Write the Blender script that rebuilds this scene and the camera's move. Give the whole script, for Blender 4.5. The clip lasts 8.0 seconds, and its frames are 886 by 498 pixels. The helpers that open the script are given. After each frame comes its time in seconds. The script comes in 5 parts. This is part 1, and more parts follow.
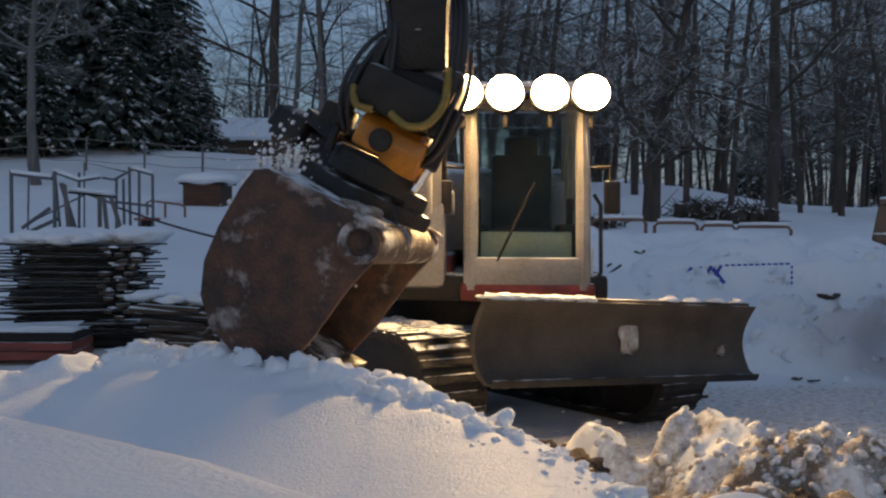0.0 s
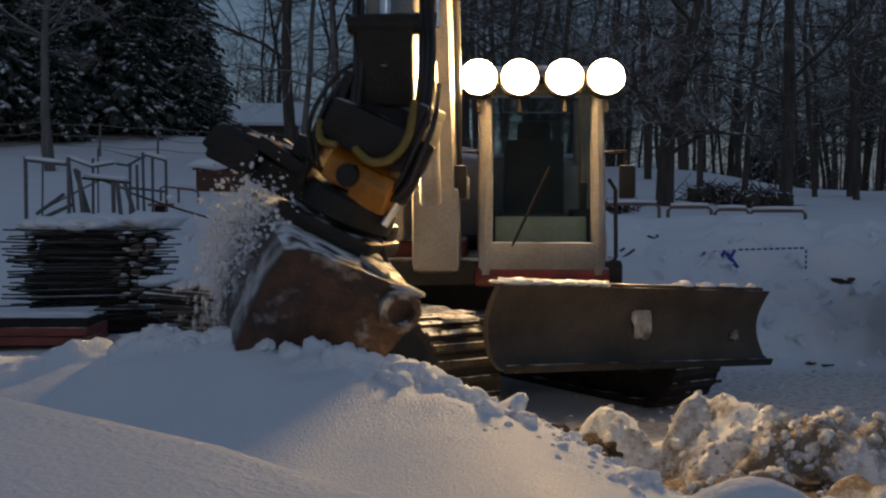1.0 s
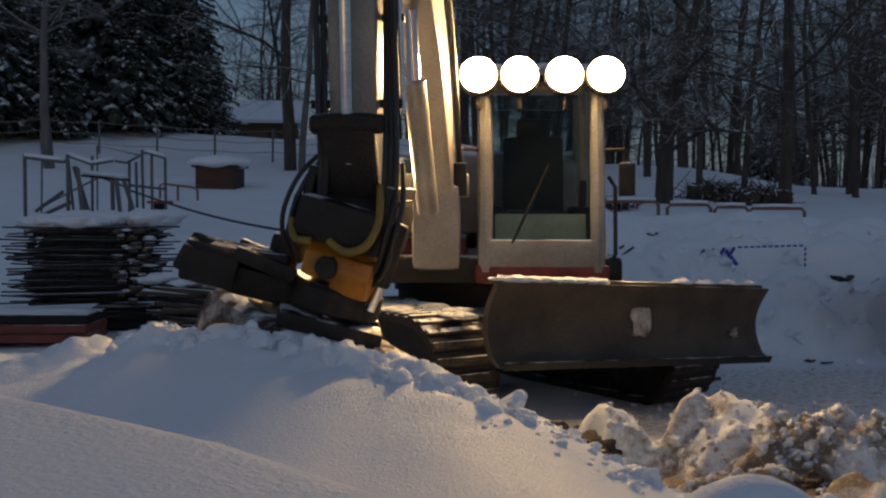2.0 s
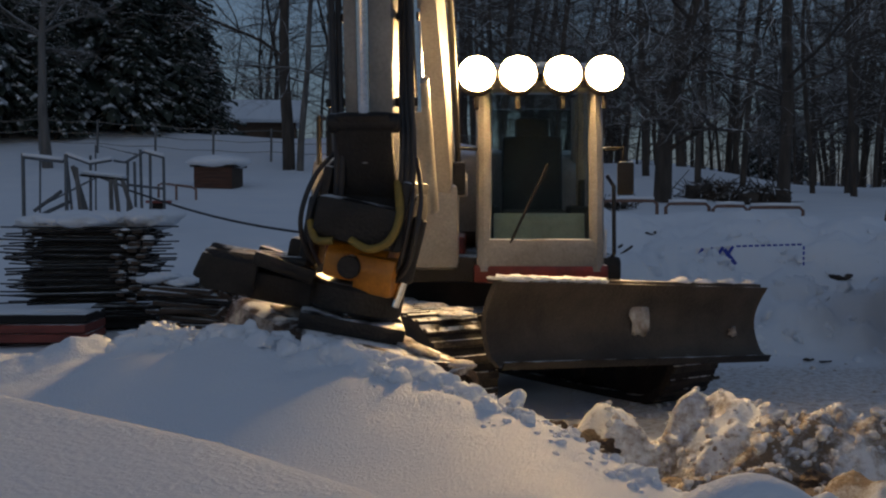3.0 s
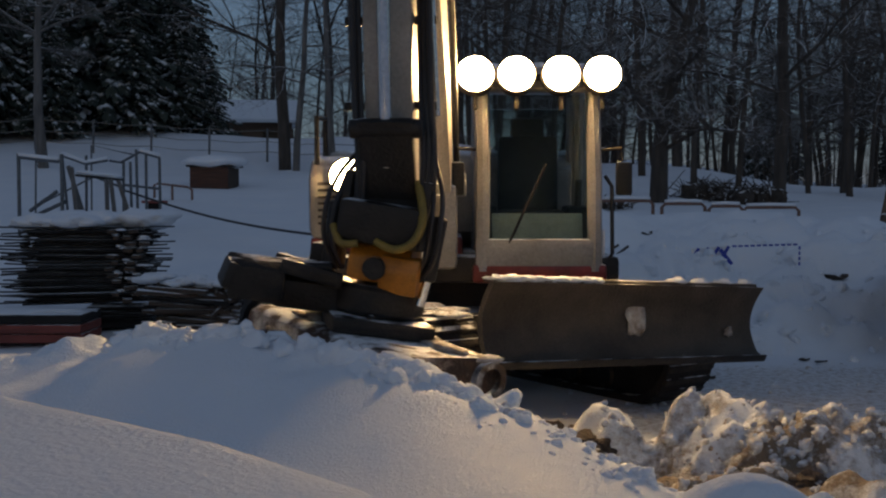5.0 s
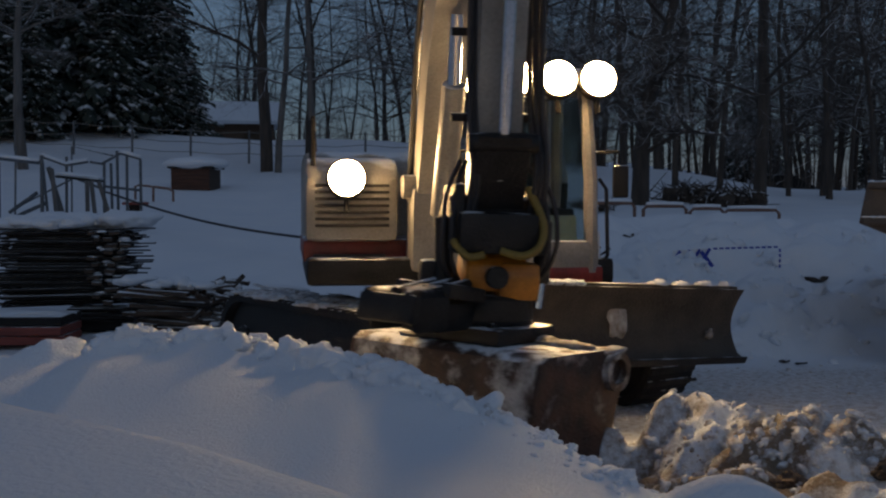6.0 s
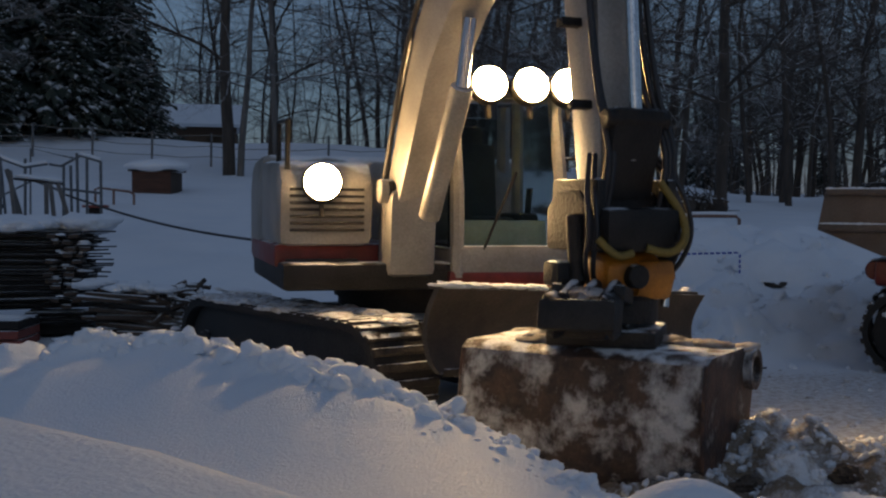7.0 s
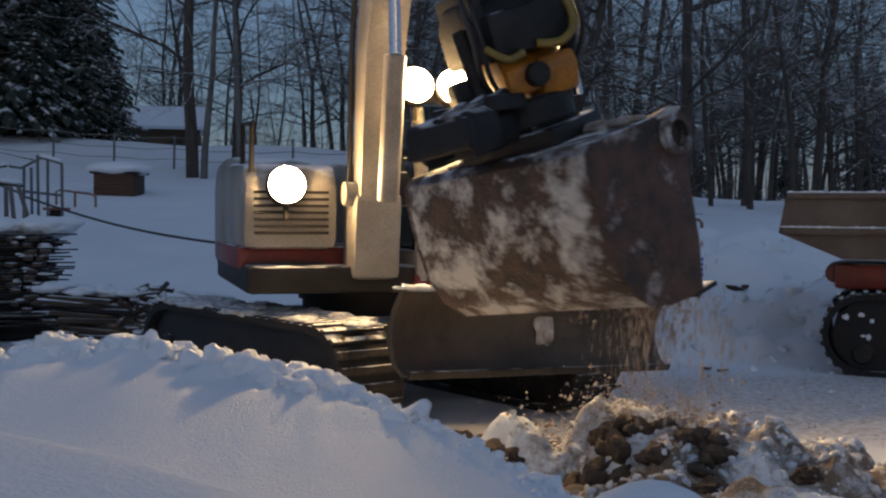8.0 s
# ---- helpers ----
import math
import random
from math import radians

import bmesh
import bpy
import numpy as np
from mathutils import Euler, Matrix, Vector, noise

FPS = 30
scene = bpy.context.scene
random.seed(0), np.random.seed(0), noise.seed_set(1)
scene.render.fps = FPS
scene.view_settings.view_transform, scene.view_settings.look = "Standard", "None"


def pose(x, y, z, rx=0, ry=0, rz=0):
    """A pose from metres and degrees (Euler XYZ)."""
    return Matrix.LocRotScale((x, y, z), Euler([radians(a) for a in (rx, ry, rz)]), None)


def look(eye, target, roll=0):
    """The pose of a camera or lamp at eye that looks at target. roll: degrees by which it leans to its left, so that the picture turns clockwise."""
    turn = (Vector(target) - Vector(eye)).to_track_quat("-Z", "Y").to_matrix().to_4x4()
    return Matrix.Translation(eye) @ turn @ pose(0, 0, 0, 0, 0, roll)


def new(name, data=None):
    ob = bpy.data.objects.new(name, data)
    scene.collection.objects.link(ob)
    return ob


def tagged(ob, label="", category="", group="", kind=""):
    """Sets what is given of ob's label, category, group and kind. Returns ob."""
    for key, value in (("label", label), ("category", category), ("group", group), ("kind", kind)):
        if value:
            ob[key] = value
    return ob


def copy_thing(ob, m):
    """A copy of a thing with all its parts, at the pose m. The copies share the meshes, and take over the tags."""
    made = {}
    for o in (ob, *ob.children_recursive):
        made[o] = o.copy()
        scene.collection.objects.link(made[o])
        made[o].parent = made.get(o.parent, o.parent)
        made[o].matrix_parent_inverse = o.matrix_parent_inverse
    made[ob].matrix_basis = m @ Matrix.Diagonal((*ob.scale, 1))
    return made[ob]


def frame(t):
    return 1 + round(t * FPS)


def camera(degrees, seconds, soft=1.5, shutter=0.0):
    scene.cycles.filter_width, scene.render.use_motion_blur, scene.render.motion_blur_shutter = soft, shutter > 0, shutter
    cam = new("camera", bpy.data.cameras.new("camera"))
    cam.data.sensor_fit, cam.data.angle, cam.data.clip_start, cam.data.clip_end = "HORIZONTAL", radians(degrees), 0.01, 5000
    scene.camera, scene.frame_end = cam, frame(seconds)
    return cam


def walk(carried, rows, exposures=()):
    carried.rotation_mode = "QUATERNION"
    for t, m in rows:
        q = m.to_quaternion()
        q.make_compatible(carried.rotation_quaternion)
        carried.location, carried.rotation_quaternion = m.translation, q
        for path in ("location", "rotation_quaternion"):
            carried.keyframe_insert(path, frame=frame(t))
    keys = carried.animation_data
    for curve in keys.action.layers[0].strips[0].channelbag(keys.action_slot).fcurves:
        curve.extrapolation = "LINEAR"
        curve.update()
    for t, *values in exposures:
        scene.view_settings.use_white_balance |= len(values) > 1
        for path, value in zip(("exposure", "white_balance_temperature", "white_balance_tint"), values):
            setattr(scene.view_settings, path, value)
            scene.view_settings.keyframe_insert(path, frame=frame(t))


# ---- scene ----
cam = camera(44.0, 8.0, soft=2.2, shutter=0.5)
EYE = (0.0, 0.0, 1.45)


def eye(yaw, pitch, roll):
    return pose(*EYE, 90 + pitch, roll, yaw)


walk(cam, [
    (0.0, eye(-0.478, -1.538, -0.195)), (0.5, eye(0.166, -2.04, -0.045)), (1.0, eye(0.191, -2.326, -0.057)),
    (1.5, eye(0.181, -2.418, -0.075)), (3.0, eye(0.082, -2.495, -0.015)), (3.5, eye(0.048, -2.499, 0.0)),
    (4.0, eye(0.024, -2.501, 0.0)), (4.5, eye(0, -2.5, 0)), (4.8, eye(-0.03, -2.5, 0)), (5.4, eye(-0.42, -2.45, -0.04)),
    (6.0, eye(-1.05, -2.38, -0.107)), (6.5, eye(-1.982, -2.264, -0.233)), (7.0, eye(-2.969, -2.13, -0.406)),
    (7.5, eye(-3.9, -2.019, -0.452)), (8.0, eye(-4.805, -1.959, -0.48))],
    exposures=[(t, stops, 6950 if t < 5 else 6600, 10) for t, stops in ((0.0, 0.6), (0.5, 0.1), (1.0, -0.2), (4.7, -0.2), (5.8, -0.55), (6.5, -0.2), (7.1, -0.25), (7.5, 0.15), (8.0, 0.3))])

# ---- dusk sky and a faint low sun behind cloud ----
SUN_UP, SUN_TURN = radians(4), radians(200)
world = bpy.data.worlds.new("dusk")
scene.world = world
world.use_nodes = True
wn = world.node_tree.nodes
sky = wn.new("ShaderNodeTexSky")
sky.sky_type, sky.sun_disc, sky.sun_elevation, sky.sun_rotation = "NISHITA", False, SUN_UP, SUN_TURN
sky.ozone_density, sky.dust_density = 4.0, 1.3
veil = wn.new("ShaderNodeMix")
veil.data_type = "RGBA"
veil.inputs[0].default_value, veil.inputs[7].default_value = 0.6, (0.95, 1.2, 1.75, 1)
world.node_tree.links.new(sky.outputs[0], veil.inputs[6])
world.node_tree.links.new(veil.outputs[2], wn["Background"].inputs[0])
wn["Background"].inputs[1].default_value = 0.15
sun = new("sun", bpy.data.lights.new("sun", "SUN"))
sun.data.energy, sun.data.angle, sun.data.color = 0.15, radians(30), (0.62, 0.78, 1.0)
sun.matrix_world = look((0, 0, 0), (-math.sin(SUN_TURN) * -1, -math.cos(SUN_TURN), -math.tan(radians(35))))


# ---- materials ----
def mat(name, color, rough=0.6, metal=0.0, var=0.25, scale=6.0, bump=0.2, snow=0.0, color2=None, coat=0.0, stretch=(1, 1, 1), fine=60.0, frost=None, patch=(0.48, 0.58)):
    """A weathered surface: two colours mixed by noise at two scales, relief, and snow lying on what faces up."""
    m = bpy.data.materials.new(name)
    m.use_nodes = True
    nt, n = m.node_tree, m.node_tree.nodes
    b = n["Principled BSDF"]
    link = nt.links.new
    co = n.new("ShaderNodeTexCoord")
    mp = n.new("ShaderNodeMapping")
    mp.inputs["Scale"].default_value = stretch
    link(co.outputs["Object"], mp.inputs[0])
    n1, n2 = n.new("ShaderNodeTexNoise"), n.new("ShaderNodeTexNoise")
    n1.inputs["Scale"].default_value, n1.inputs["Detail"].default_value = scale, 6
    n2.inputs["Scale"].default_value, n2.inputs["Detail"].default_value = fine, 3
    link(mp.outputs[0], n1.inputs[0]), link(mp.outputs[0], n2.inputs[0])
    c2 = color2 or tuple(c * (1 - var) for c in color)
    rp = n.new("ShaderNodeValToRGB")
    rp.color_ramp.elements[0].position, rp.color_ramp.elements[1].position = 0.35, 0.65
    rp.color_ramp.elements[0].color, rp.color_ramp.elements[1].color = (*c2, 1), (*color, 1)
    link(n1.outputs[0], rp.inputs[0])
    mx = n.new("ShaderNodeMix")
    mx.data_type, mx.blend_type = "RGBA", "MULTIPLY"
    mx.inputs[0].default_value = 0.5
    link(rp.outputs[0], mx.inputs[6]), link(n2.outputs[0], mx.inputs[7])
    gain = n.new("ShaderNodeMix")
    gain.data_type, gain.blend_type = "RGBA", "MULTIPLY"
    gain.inputs[0].default_value, gain.inputs[7].default_value = 1.0, (1.33, 1.33, 1.33, 1)
    link(mx.outputs[2], gain.inputs[6])
    out = gain.outputs[2]
    if frost:
        n4, fr, fm = n.new("ShaderNodeTexNoise"), n.new("ShaderNodeMapRange"), n.new("ShaderNodeMix")
        n4.inputs["Scale"].default_value, n4.inputs["Detail"].default_value, n4.inputs["Roughness"].default_value = 4.6, 9, 0.66
        n4.inputs["Distortion"].default_value = 0.15
        fr.inputs[1].default_value, fr.inputs[2].default_value = patch
        fm.data_type = "RGBA"
        fm.inputs[7].default_value = (*frost, 1)
        link(co.outputs["Object"], n4.inputs[0]), link(n4.outputs[0], fr.inputs[0]), link(fr.outputs[0], fm.inputs[0]), link(out, fm.inputs[6])
        out = fm.outputs[2]
    b.inputs["Metallic"].default_value, b.inputs["Coat Weight"].default_value = metal, coat
    rr = n.new("ShaderNodeMapRange")
    rr.inputs[3].default_value, rr.inputs[4].default_value = max(rough - 0.12, 0.03), min(rough + 0.12, 1)
    link(n1.outputs[0], rr.inputs[0]), link(rr.outputs[0], b.inputs["Roughness"])
    if snow > 0:
        g = n.new("ShaderNodeNewGeometry")
        sx = n.new("ShaderNodeSeparateXYZ")
        link(g.outputs["Normal"], sx.inputs[0])
        ad = n.new("ShaderNodeMath")
        ad.operation = "MULTIPLY_ADD"
        ad.inputs[1].default_value = 1.1
        link(n1.outputs[0], ad.inputs[0]), link(sx.outputs[2], ad.inputs[2])
        sr = n.new("ShaderNodeMapRange")
        sr.inputs[1].default_value, sr.inputs[2].default_value = 1.55 - snow, 1.7 - snow
        link(ad.outputs[0], sr.inputs[0])
        sm = n.new("ShaderNodeMix")
        sm.data_type = "RGBA"
        sm.inputs[7].default_value = (0.82, 0.85, 0.88, 1)
        link(sr.outputs[0], sm.inputs[0]), link(out, sm.inputs[6])
        out = sm.outputs[2]
    link(out, b.inputs["Base Color"])
    bp = n.new("ShaderNodeBump")
    bp.inputs["Strength"].default_value, bp.inputs["Distance"].default_value = bump, 0.02
    link(n2.outputs[0], bp.inputs["Height"]), link(bp.outputs[0], b.inputs["Normal"])
    return m


def snow_mat(name, dirt):
    """Snow with fine grains; dirt: how much brown soil the 'dirt' attribute and noise let through."""
    m = bpy.data.materials.new(name)
    m.use_nodes = True
    nt, n = m.node_tree, m.node_tree.nodes
    link, b = nt.links.new, n["Principled BSDF"]
    co = n.new("ShaderNodeTexCoord")
    at = n.new("ShaderNodeAttribute")
    at.attribute_name = "dirt"
    n1, n2, n3 = (n.new("ShaderNodeTexNoise") for _ in range(3))
    for nn, s, d in ((n1, 5.0, 8), (n2, 90.0, 4), (n3, 1.2, 4)):
        nn.inputs["Scale"].default_value, nn.inputs["Detail"].default_value = s, d
        link(co.outputs["Object"], nn.inputs[0])
    ma = n.new("ShaderNodeMath")
    ma.operation = "MULTIPLY_ADD"
    ma.inputs[1].default_value = 1.6
    n5 = n.new("ShaderNodeTexNoise")
    n5.inputs["Scale"].default_value, n5.inputs["Detail"].default_value, n5.inputs["Roughness"].default_value = 17.0, 9, 0.74
    link(co.outputs["Object"], n5.inputs[0])
    link(n5.outputs[0], ma.inputs[0]), link(at.outputs["Fac"], ma.inputs[2])
    mr = n.new("ShaderNodeMapRange")
    mr.inputs[1].default_value, mr.inputs[2].default_value = 1.2 - dirt, 1.65 - dirt
    link(ma.outputs[0], mr.inputs[0])
    white = n.new("ShaderNodeValToRGB")
    white.color_ramp.elements[0].color, white.color_ramp.elements[1].color = (0.72, 0.77, 0.84, 1), (0.86, 0.88, 0.9, 1)
    link(n3.outputs[0], white.inputs[0])
    soil = n.new("ShaderNodeValToRGB")
    soil.color_ramp.elements[0].color, soil.color_ramp.elements[1].color = (0.10, 0.07, 0.045, 1), (0.36, 0.28, 0.2, 1)
    link(n5.outputs[0], soil.inputs[0])
    mx = n.new("ShaderNodeMix")
    mx.data_type = "RGBA"
    link(mr.outputs[0], mx.inputs[0]), link(white.outputs[0], mx.inputs[6]), link(soil.outputs[0], mx.inputs[7])
    link(mx.outputs[2], b.inputs["Base Color"])
    b.inputs["Roughness"].default_value = 0.75
    b.inputs["Specular IOR Level"].default_value = 0.25
    ad = n.new("ShaderNodeMath")
    ad.operation = "MULTIPLY_ADD"
    ad.inputs[1].default_value = 0.8
    link(n2.outputs[0], ad.inputs[0]), link(n5.outputs[0], ad.inputs[2])
    bp = n.new("ShaderNodeBump")
    rel = n.new("ShaderNodeMapRange")
    rel.inputs[1].default_value, rel.inputs[2].default_value, rel.inputs[3].default_value, rel.inputs[4].default_value = 0.0, 0.7, 0.42, 0.7
    link(at.outputs["Fac"], rel.inputs[0]), link(rel.outputs[0], bp.inputs["Strength"])
    bp.inputs["Distance"].default_value = 0.035
    link(ad.outputs[0], bp.inputs["Height"]), link(bp.outputs[0], b.inputs["Normal"])
    return m


def glow_mat(name, color, strength):
    m = bpy.data.materials.new(name)
    m.use_nodes = True
    b = m.node_tree.nodes["Principled BSDF"]
    b.inputs["Base Color"].default_value = (*color, 1)
    b.inputs["Emission Color"].default_value = (*color, 1)
    b.inputs["Emission Strength"].default_value = strength
    return m


def glass_mat():
    m = bpy.data.materials.new("window_glass")
    m.use_nodes = True
    b = m.node_tree.nodes["Principled BSDF"]
    b.inputs["Base Color"].default_value = (0.75, 0.82, 0.8, 1)
    b.inputs["Roughness"].default_value = 0.06
    b.inputs["Transmission Weight"].default_value = 1.0
    b.inputs["IOR"].default_value = 1.1
    return m


SNOW = snow_mat("snow", 0.0)
SNOW_DIRTY = snow_mat("churned_snow", 0.55)
ICE = mat("grimy_frozen_snow", (0.46, 0.45, 0.44), 0.7, 0, 0.4, 14, 0.6, color2=(0.2, 0.15, 0.11))
GREY_PAINT = mat("pale_grey_paint", (0.34, 0.32, 0.29), 0.4, 0.0, 0.35, 3, 0.1, 0.2)
RED_PAINT = mat("dark_red_paint", (0.22, 0.024, 0.02), 0.4, 0.0, 0.5, 4, 0.1, 0.1)
DARK_STEEL = mat("dark_worn_steel", (0.03, 0.028, 0.026), 0.55, 0.5, 0.5, 5, 0.35, 0.12)
BLADE_STEEL = mat("muddy_blade_steel", (0.08, 0.066, 0.052), 0.65, 0.3, 0.5, 4, 0.4, 0.05)
BUCKET_STEEL = mat("rusty_snow_caked_steel", (0.036, 0.029, 0.026), 0.65, 0.2, 0.5, 9, 0.6, 0.12, color2=(0.085, 0.052, 0.036), frost=(0.48, 0.475, 0.47), patch=(0.46, 0.60))
SIDE_STEEL = mat("rusty_scraped_steel", (0.035, 0.026, 0.022), 0.6, 0.2, 0.5, 9, 0.6, 0.12, color2=(0.10, 0.048, 0.03), frost=(0.30, 0.26, 0.24), patch=(0.56, 0.66))
ORANGE = mat("orange_yellow_paint", (0.52, 0.20, 0.018), 0.45, 0.0, 0.4, 7, 0.15)
HOSE = mat("black_hose_rubber", (0.02, 0.02, 0.022), 0.55, 0, 0.3, 10, 0.1)
HOSE_YELLOW = mat("yellow_hose_sleeve", (0.22, 0.15, 0.025), 0.6, 0, 0.3, 10, 0.2)
CHROME = mat("chrome_rod", (0.75, 0.75, 0.75), 0.15, 1.0, 0.1, 8, 0.02)
MUDDY_RUBBER = mat("muddy_frosted_rubber", (0.05, 0.042, 0.035), 0.9, 0, 0.5, 12, 0.8, 0.22, color2=(0.014, 0.013, 0.012))
RUBBER = mat("track_rubber", (0.016, 0.015, 0.0145), 0.85, 0, 0.4, 5, 0.5, 0.05)
INTERIOR = mat("cab_interior_plastic", (0.06, 0.065, 0.06), 0.7, 0, 0.3, 5, 0.1)
PALE_PANEL = mat("pale_green_panel", (0.34, 0.40, 0.34), 0.6, 0, 0.25, 4, 0.1)
WOOD_OLD = mat("weathered_wood", (0.022, 0.018, 0.0155), 0.85, 0, 0.5, 3, 0.5, 0.20, stretch=(1, 8, 8))
WOOD_BROWN = mat("brown_boards", (0.09, 0.06, 0.042), 0.8, 0, 0.5, 3, 0.5, 0.3, stretch=(1, 8, 8))
WOOD_RED = mat("red_painted_wood", (0.30, 0.07, 0.05), 0.7, 0, 0.4, 3, 0.4, 0.25, stretch=(1, 8, 8))
GALV = mat("dull_galvanised_tube", (0.16, 0.17, 0.18), 0.5, 0.7, 0.3, 10, 0.1, 0.25)
RAIL_BROWN = mat("brown_painted_rail", (0.2, 0.11, 0.08), 0.6, 0, 0.3, 10, 0.1, 0.25)
WOOD_GREY = mat("bleached_grey_wood", (0.17, 0.165, 0.16), 0.85, 0, 0.4, 3, 0.4, 0.3, stretch=(8, 8, 1))
BARK = mat("grey_brown_bark", (0.085, 0.07, 0.058), 0.9, 0, 0.5, 2.5, 0.8, 0.22, stretch=(3, 3, 0.6))
BARK_PALE = mat("frosted_pale_bark", (0.16, 0.15, 0.14), 0.9, 0, 0.4, 2.5, 0.6, 0.35, stretch=(3, 3, 0.6))
TWIG = mat("frosted_twigs", (0.16, 0.135, 0.115), 0.9, 0, 0.4, 1.5, 0.3, 0.6)
NEEDLES = mat("dark_spruce_needles", (0.04, 0.055, 0.04), 0.8, 0, 0.5, 1.5, 0.5, 0.29)
BLUE_TAPE = mat("blue_barrier_tape", (0.03, 0.06, 0.4), 0.5, 0, 0.2, 10, 0.1)
WHITE_TAPE = mat("white_barrier_tape", (0.8, 0.8, 0.8), 0.5, 0, 0.1, 10, 0.1)
WALL_PAINT = mat("brown_house_boards", (0.13, 0.08, 0.05), 0.8, 0, 0.3, 3, 0.3, stretch=(6, 6, 1))
DUMP_PAINT = mat("worn_beige_skip_paint", (0.13, 0.105, 0.085), 0.6, 0.0, 0.6, 2.5, 0.3, 0.3, color2=(0.08, 0.055, 0.04))
SOIL = mat("frozen_brown_soil", (0.24, 0.17, 0.115), 0.95, 0, 0.5, 8, 0.8, 0.12, color2=(0.55, 0.48, 0.42))
DARK_SOIL = mat("dark_wet_soil", (0.045, 0.031, 0.022), 0.95, 0, 0.5, 9, 1.0, 0.02, color2=(0.11, 0.08, 0.055))
WOOD_BOX = mat("red_brown_boards", (0.11, 0.05, 0.032), 0.8, 0, 0.4, 3, 0.4, 0.1, stretch=(1, 8, 8))
GLASS = glass_mat()
LAMP = glow_mat("work_light_lens", (1.0, 0.64, 0.29), 380)
TAIL = glow_mat("red_tail_light", (1.0, 0.05, 0.03), 6)


# ---- mesh building ----
class Form:
    """Collects shapes into one mesh."""

    def __init__(self):
        self.v, self.f = [], []

    def add(self, verts, faces, m=None):
        o = len(self.v)
        self.v += [tuple(m @ Vector(p)) if m else tuple(p) for p in verts]
        self.f += [[i + o for i in q] for q in faces]
        return self

    def box(self, size, at=(0, 0, 0), turn=(0, 0, 0), bevel=0.015, seg=2):
        bm = bmesh.new()
        bmesh.ops.create_cube(bm, size=1)
        bmesh.ops.scale(bm, vec=size, verts=bm.verts)
        if bevel:
            bmesh.ops.bevel(bm, geom=bm.edges[:], offset=min(bevel, min(size) * 0.45), segments=seg, affect="EDGES", profile=0.6)
        return self.take(bm, pose(*at, *turn))

    def take(self, bm, m=None):
        bm.verts.index_update()
        self.add([v.co[:] for v in bm.verts], [[v.index for v in f.verts] for f in bm.faces], m)
        bm.free()
        return self

    def tube(self, pts, r, n=8, caps=True, r_end=None):
        pts = [Vector(p) for p in pts]
        rings, last = [], len(pts) - 1
        side = None
        for i, p in enumerate(pts):
            d = (pts[min(i + 1, last)] - pts[max(i - 1, 0)]).normalized()
            if side is None:
                side = d.orthogonal().normalized()
            side = (side - d * side.dot(d)).normalized()
            up = d.cross(side)
            rad = r if r_end is None else r + (r_end - r) * i / last
            rings.append([p + (side * math.cos(a) + up * math.sin(a)) * rad for a in (2 * math.pi * k / n for k in range(n))])
        v = [q for ring in rings for q in ring]
        f = [[i * n + k, i * n + (k + 1) % n, (i + 1) * n + (k + 1) % n, (i + 1) * n + k] for i in range(last) for k in range(n)]
        if caps:
            f += [list(range(n))[::-1], [last * n + k for k in range(n)]]
        return self.add(v, f)

    def cyl(self, p0, p1, r, n=20, bevel=0.0):
        p0, p1 = Vector(p0), Vector(p1)
        if not bevel:
            return self.tube([p0, p1], r, n)
        d = (p1 - p0).normalized() * bevel
        o = len(self.v)
        self.tube([p0, p0 + d, p1 - d, p1], r, n)
        for ring, c in ((0, p0), (3, p1)):
            for k in range(n):
                q = Vector(self.v[o + ring * n + k])
                self.v[o + ring * n + k] = tuple(c + (q - c) * (1 - bevel / r))
        return self

    def prism(self, outline, x0, x1, m=None):
        """An outline in (y, z), counter-clockwise or not, drawn out along x."""
        n = len(outline)
        v = [(x0, y, z) for y, z in outline] + [(x1, y, z) for y, z in outline]
        f = [[i, (i + 1) % n, n + (i + 1) % n, n + i] for i in range(n)] + [list(range(n))[::-1], [n + i for i in range(n)]]
        return self.add(v, f, m)

    def rounded_prism(self, outline, x0, x1, bevel=0.03, m=None):
        bm = bmesh.new()
        a = [bm.verts.new((x0, y, z)) for y, z in outline]
        b = [bm.verts.new((x1, y, z)) for y, z in outline]
        n = len(outline)
        for i in range(n):
            bm.faces.new([a[i], a[(i + 1) % n], b[(i + 1) % n], b[i]])
        bm.faces.new(a[::-1]), bm.faces.new(b)
        bmesh.ops.recalc_face_normals(bm, faces=bm.faces)
        bmesh.ops.bevel(bm, geom=bm.edges[:], offset=bevel, segments=2, affect="EDGES", profile=0.6, clamp_overlap=True)
        return self.take(bm, m)

    def block(self, at, size, seed, sub=3):
        """A broken, angular lump: a ball cut by random planes and roughened."""
        rnd = random.Random(seed)
        cuts = [(Vector((rnd.gauss(0, 1), rnd.gauss(0, 1), rnd.gauss(0, 1))).normalized(), rnd.uniform(0.45, 0.8)) for _ in range(7)]
        bm = bmesh.new()
        bmesh.ops.create_icosphere(bm, subdivisions=sub, radius=1)
        for v in bm.verts:
            for n, d in cuts:
                over = v.co.dot(n) - d
                if over > 0:
                    v.co -= n * over * 0.85
            v.co *= 1 + 0.25 * noise.noise(v.co * 3.5 + Vector((seed, 0, seed * 2)))
            v.co = Vector((v.co.x * size[0], v.co.y * size[1], v.co.z * size[2]))
        return self.take(bm, pose(*at, rnd.uniform(0, 40), rnd.uniform(0, 40), rnd.uniform(0, 360)))

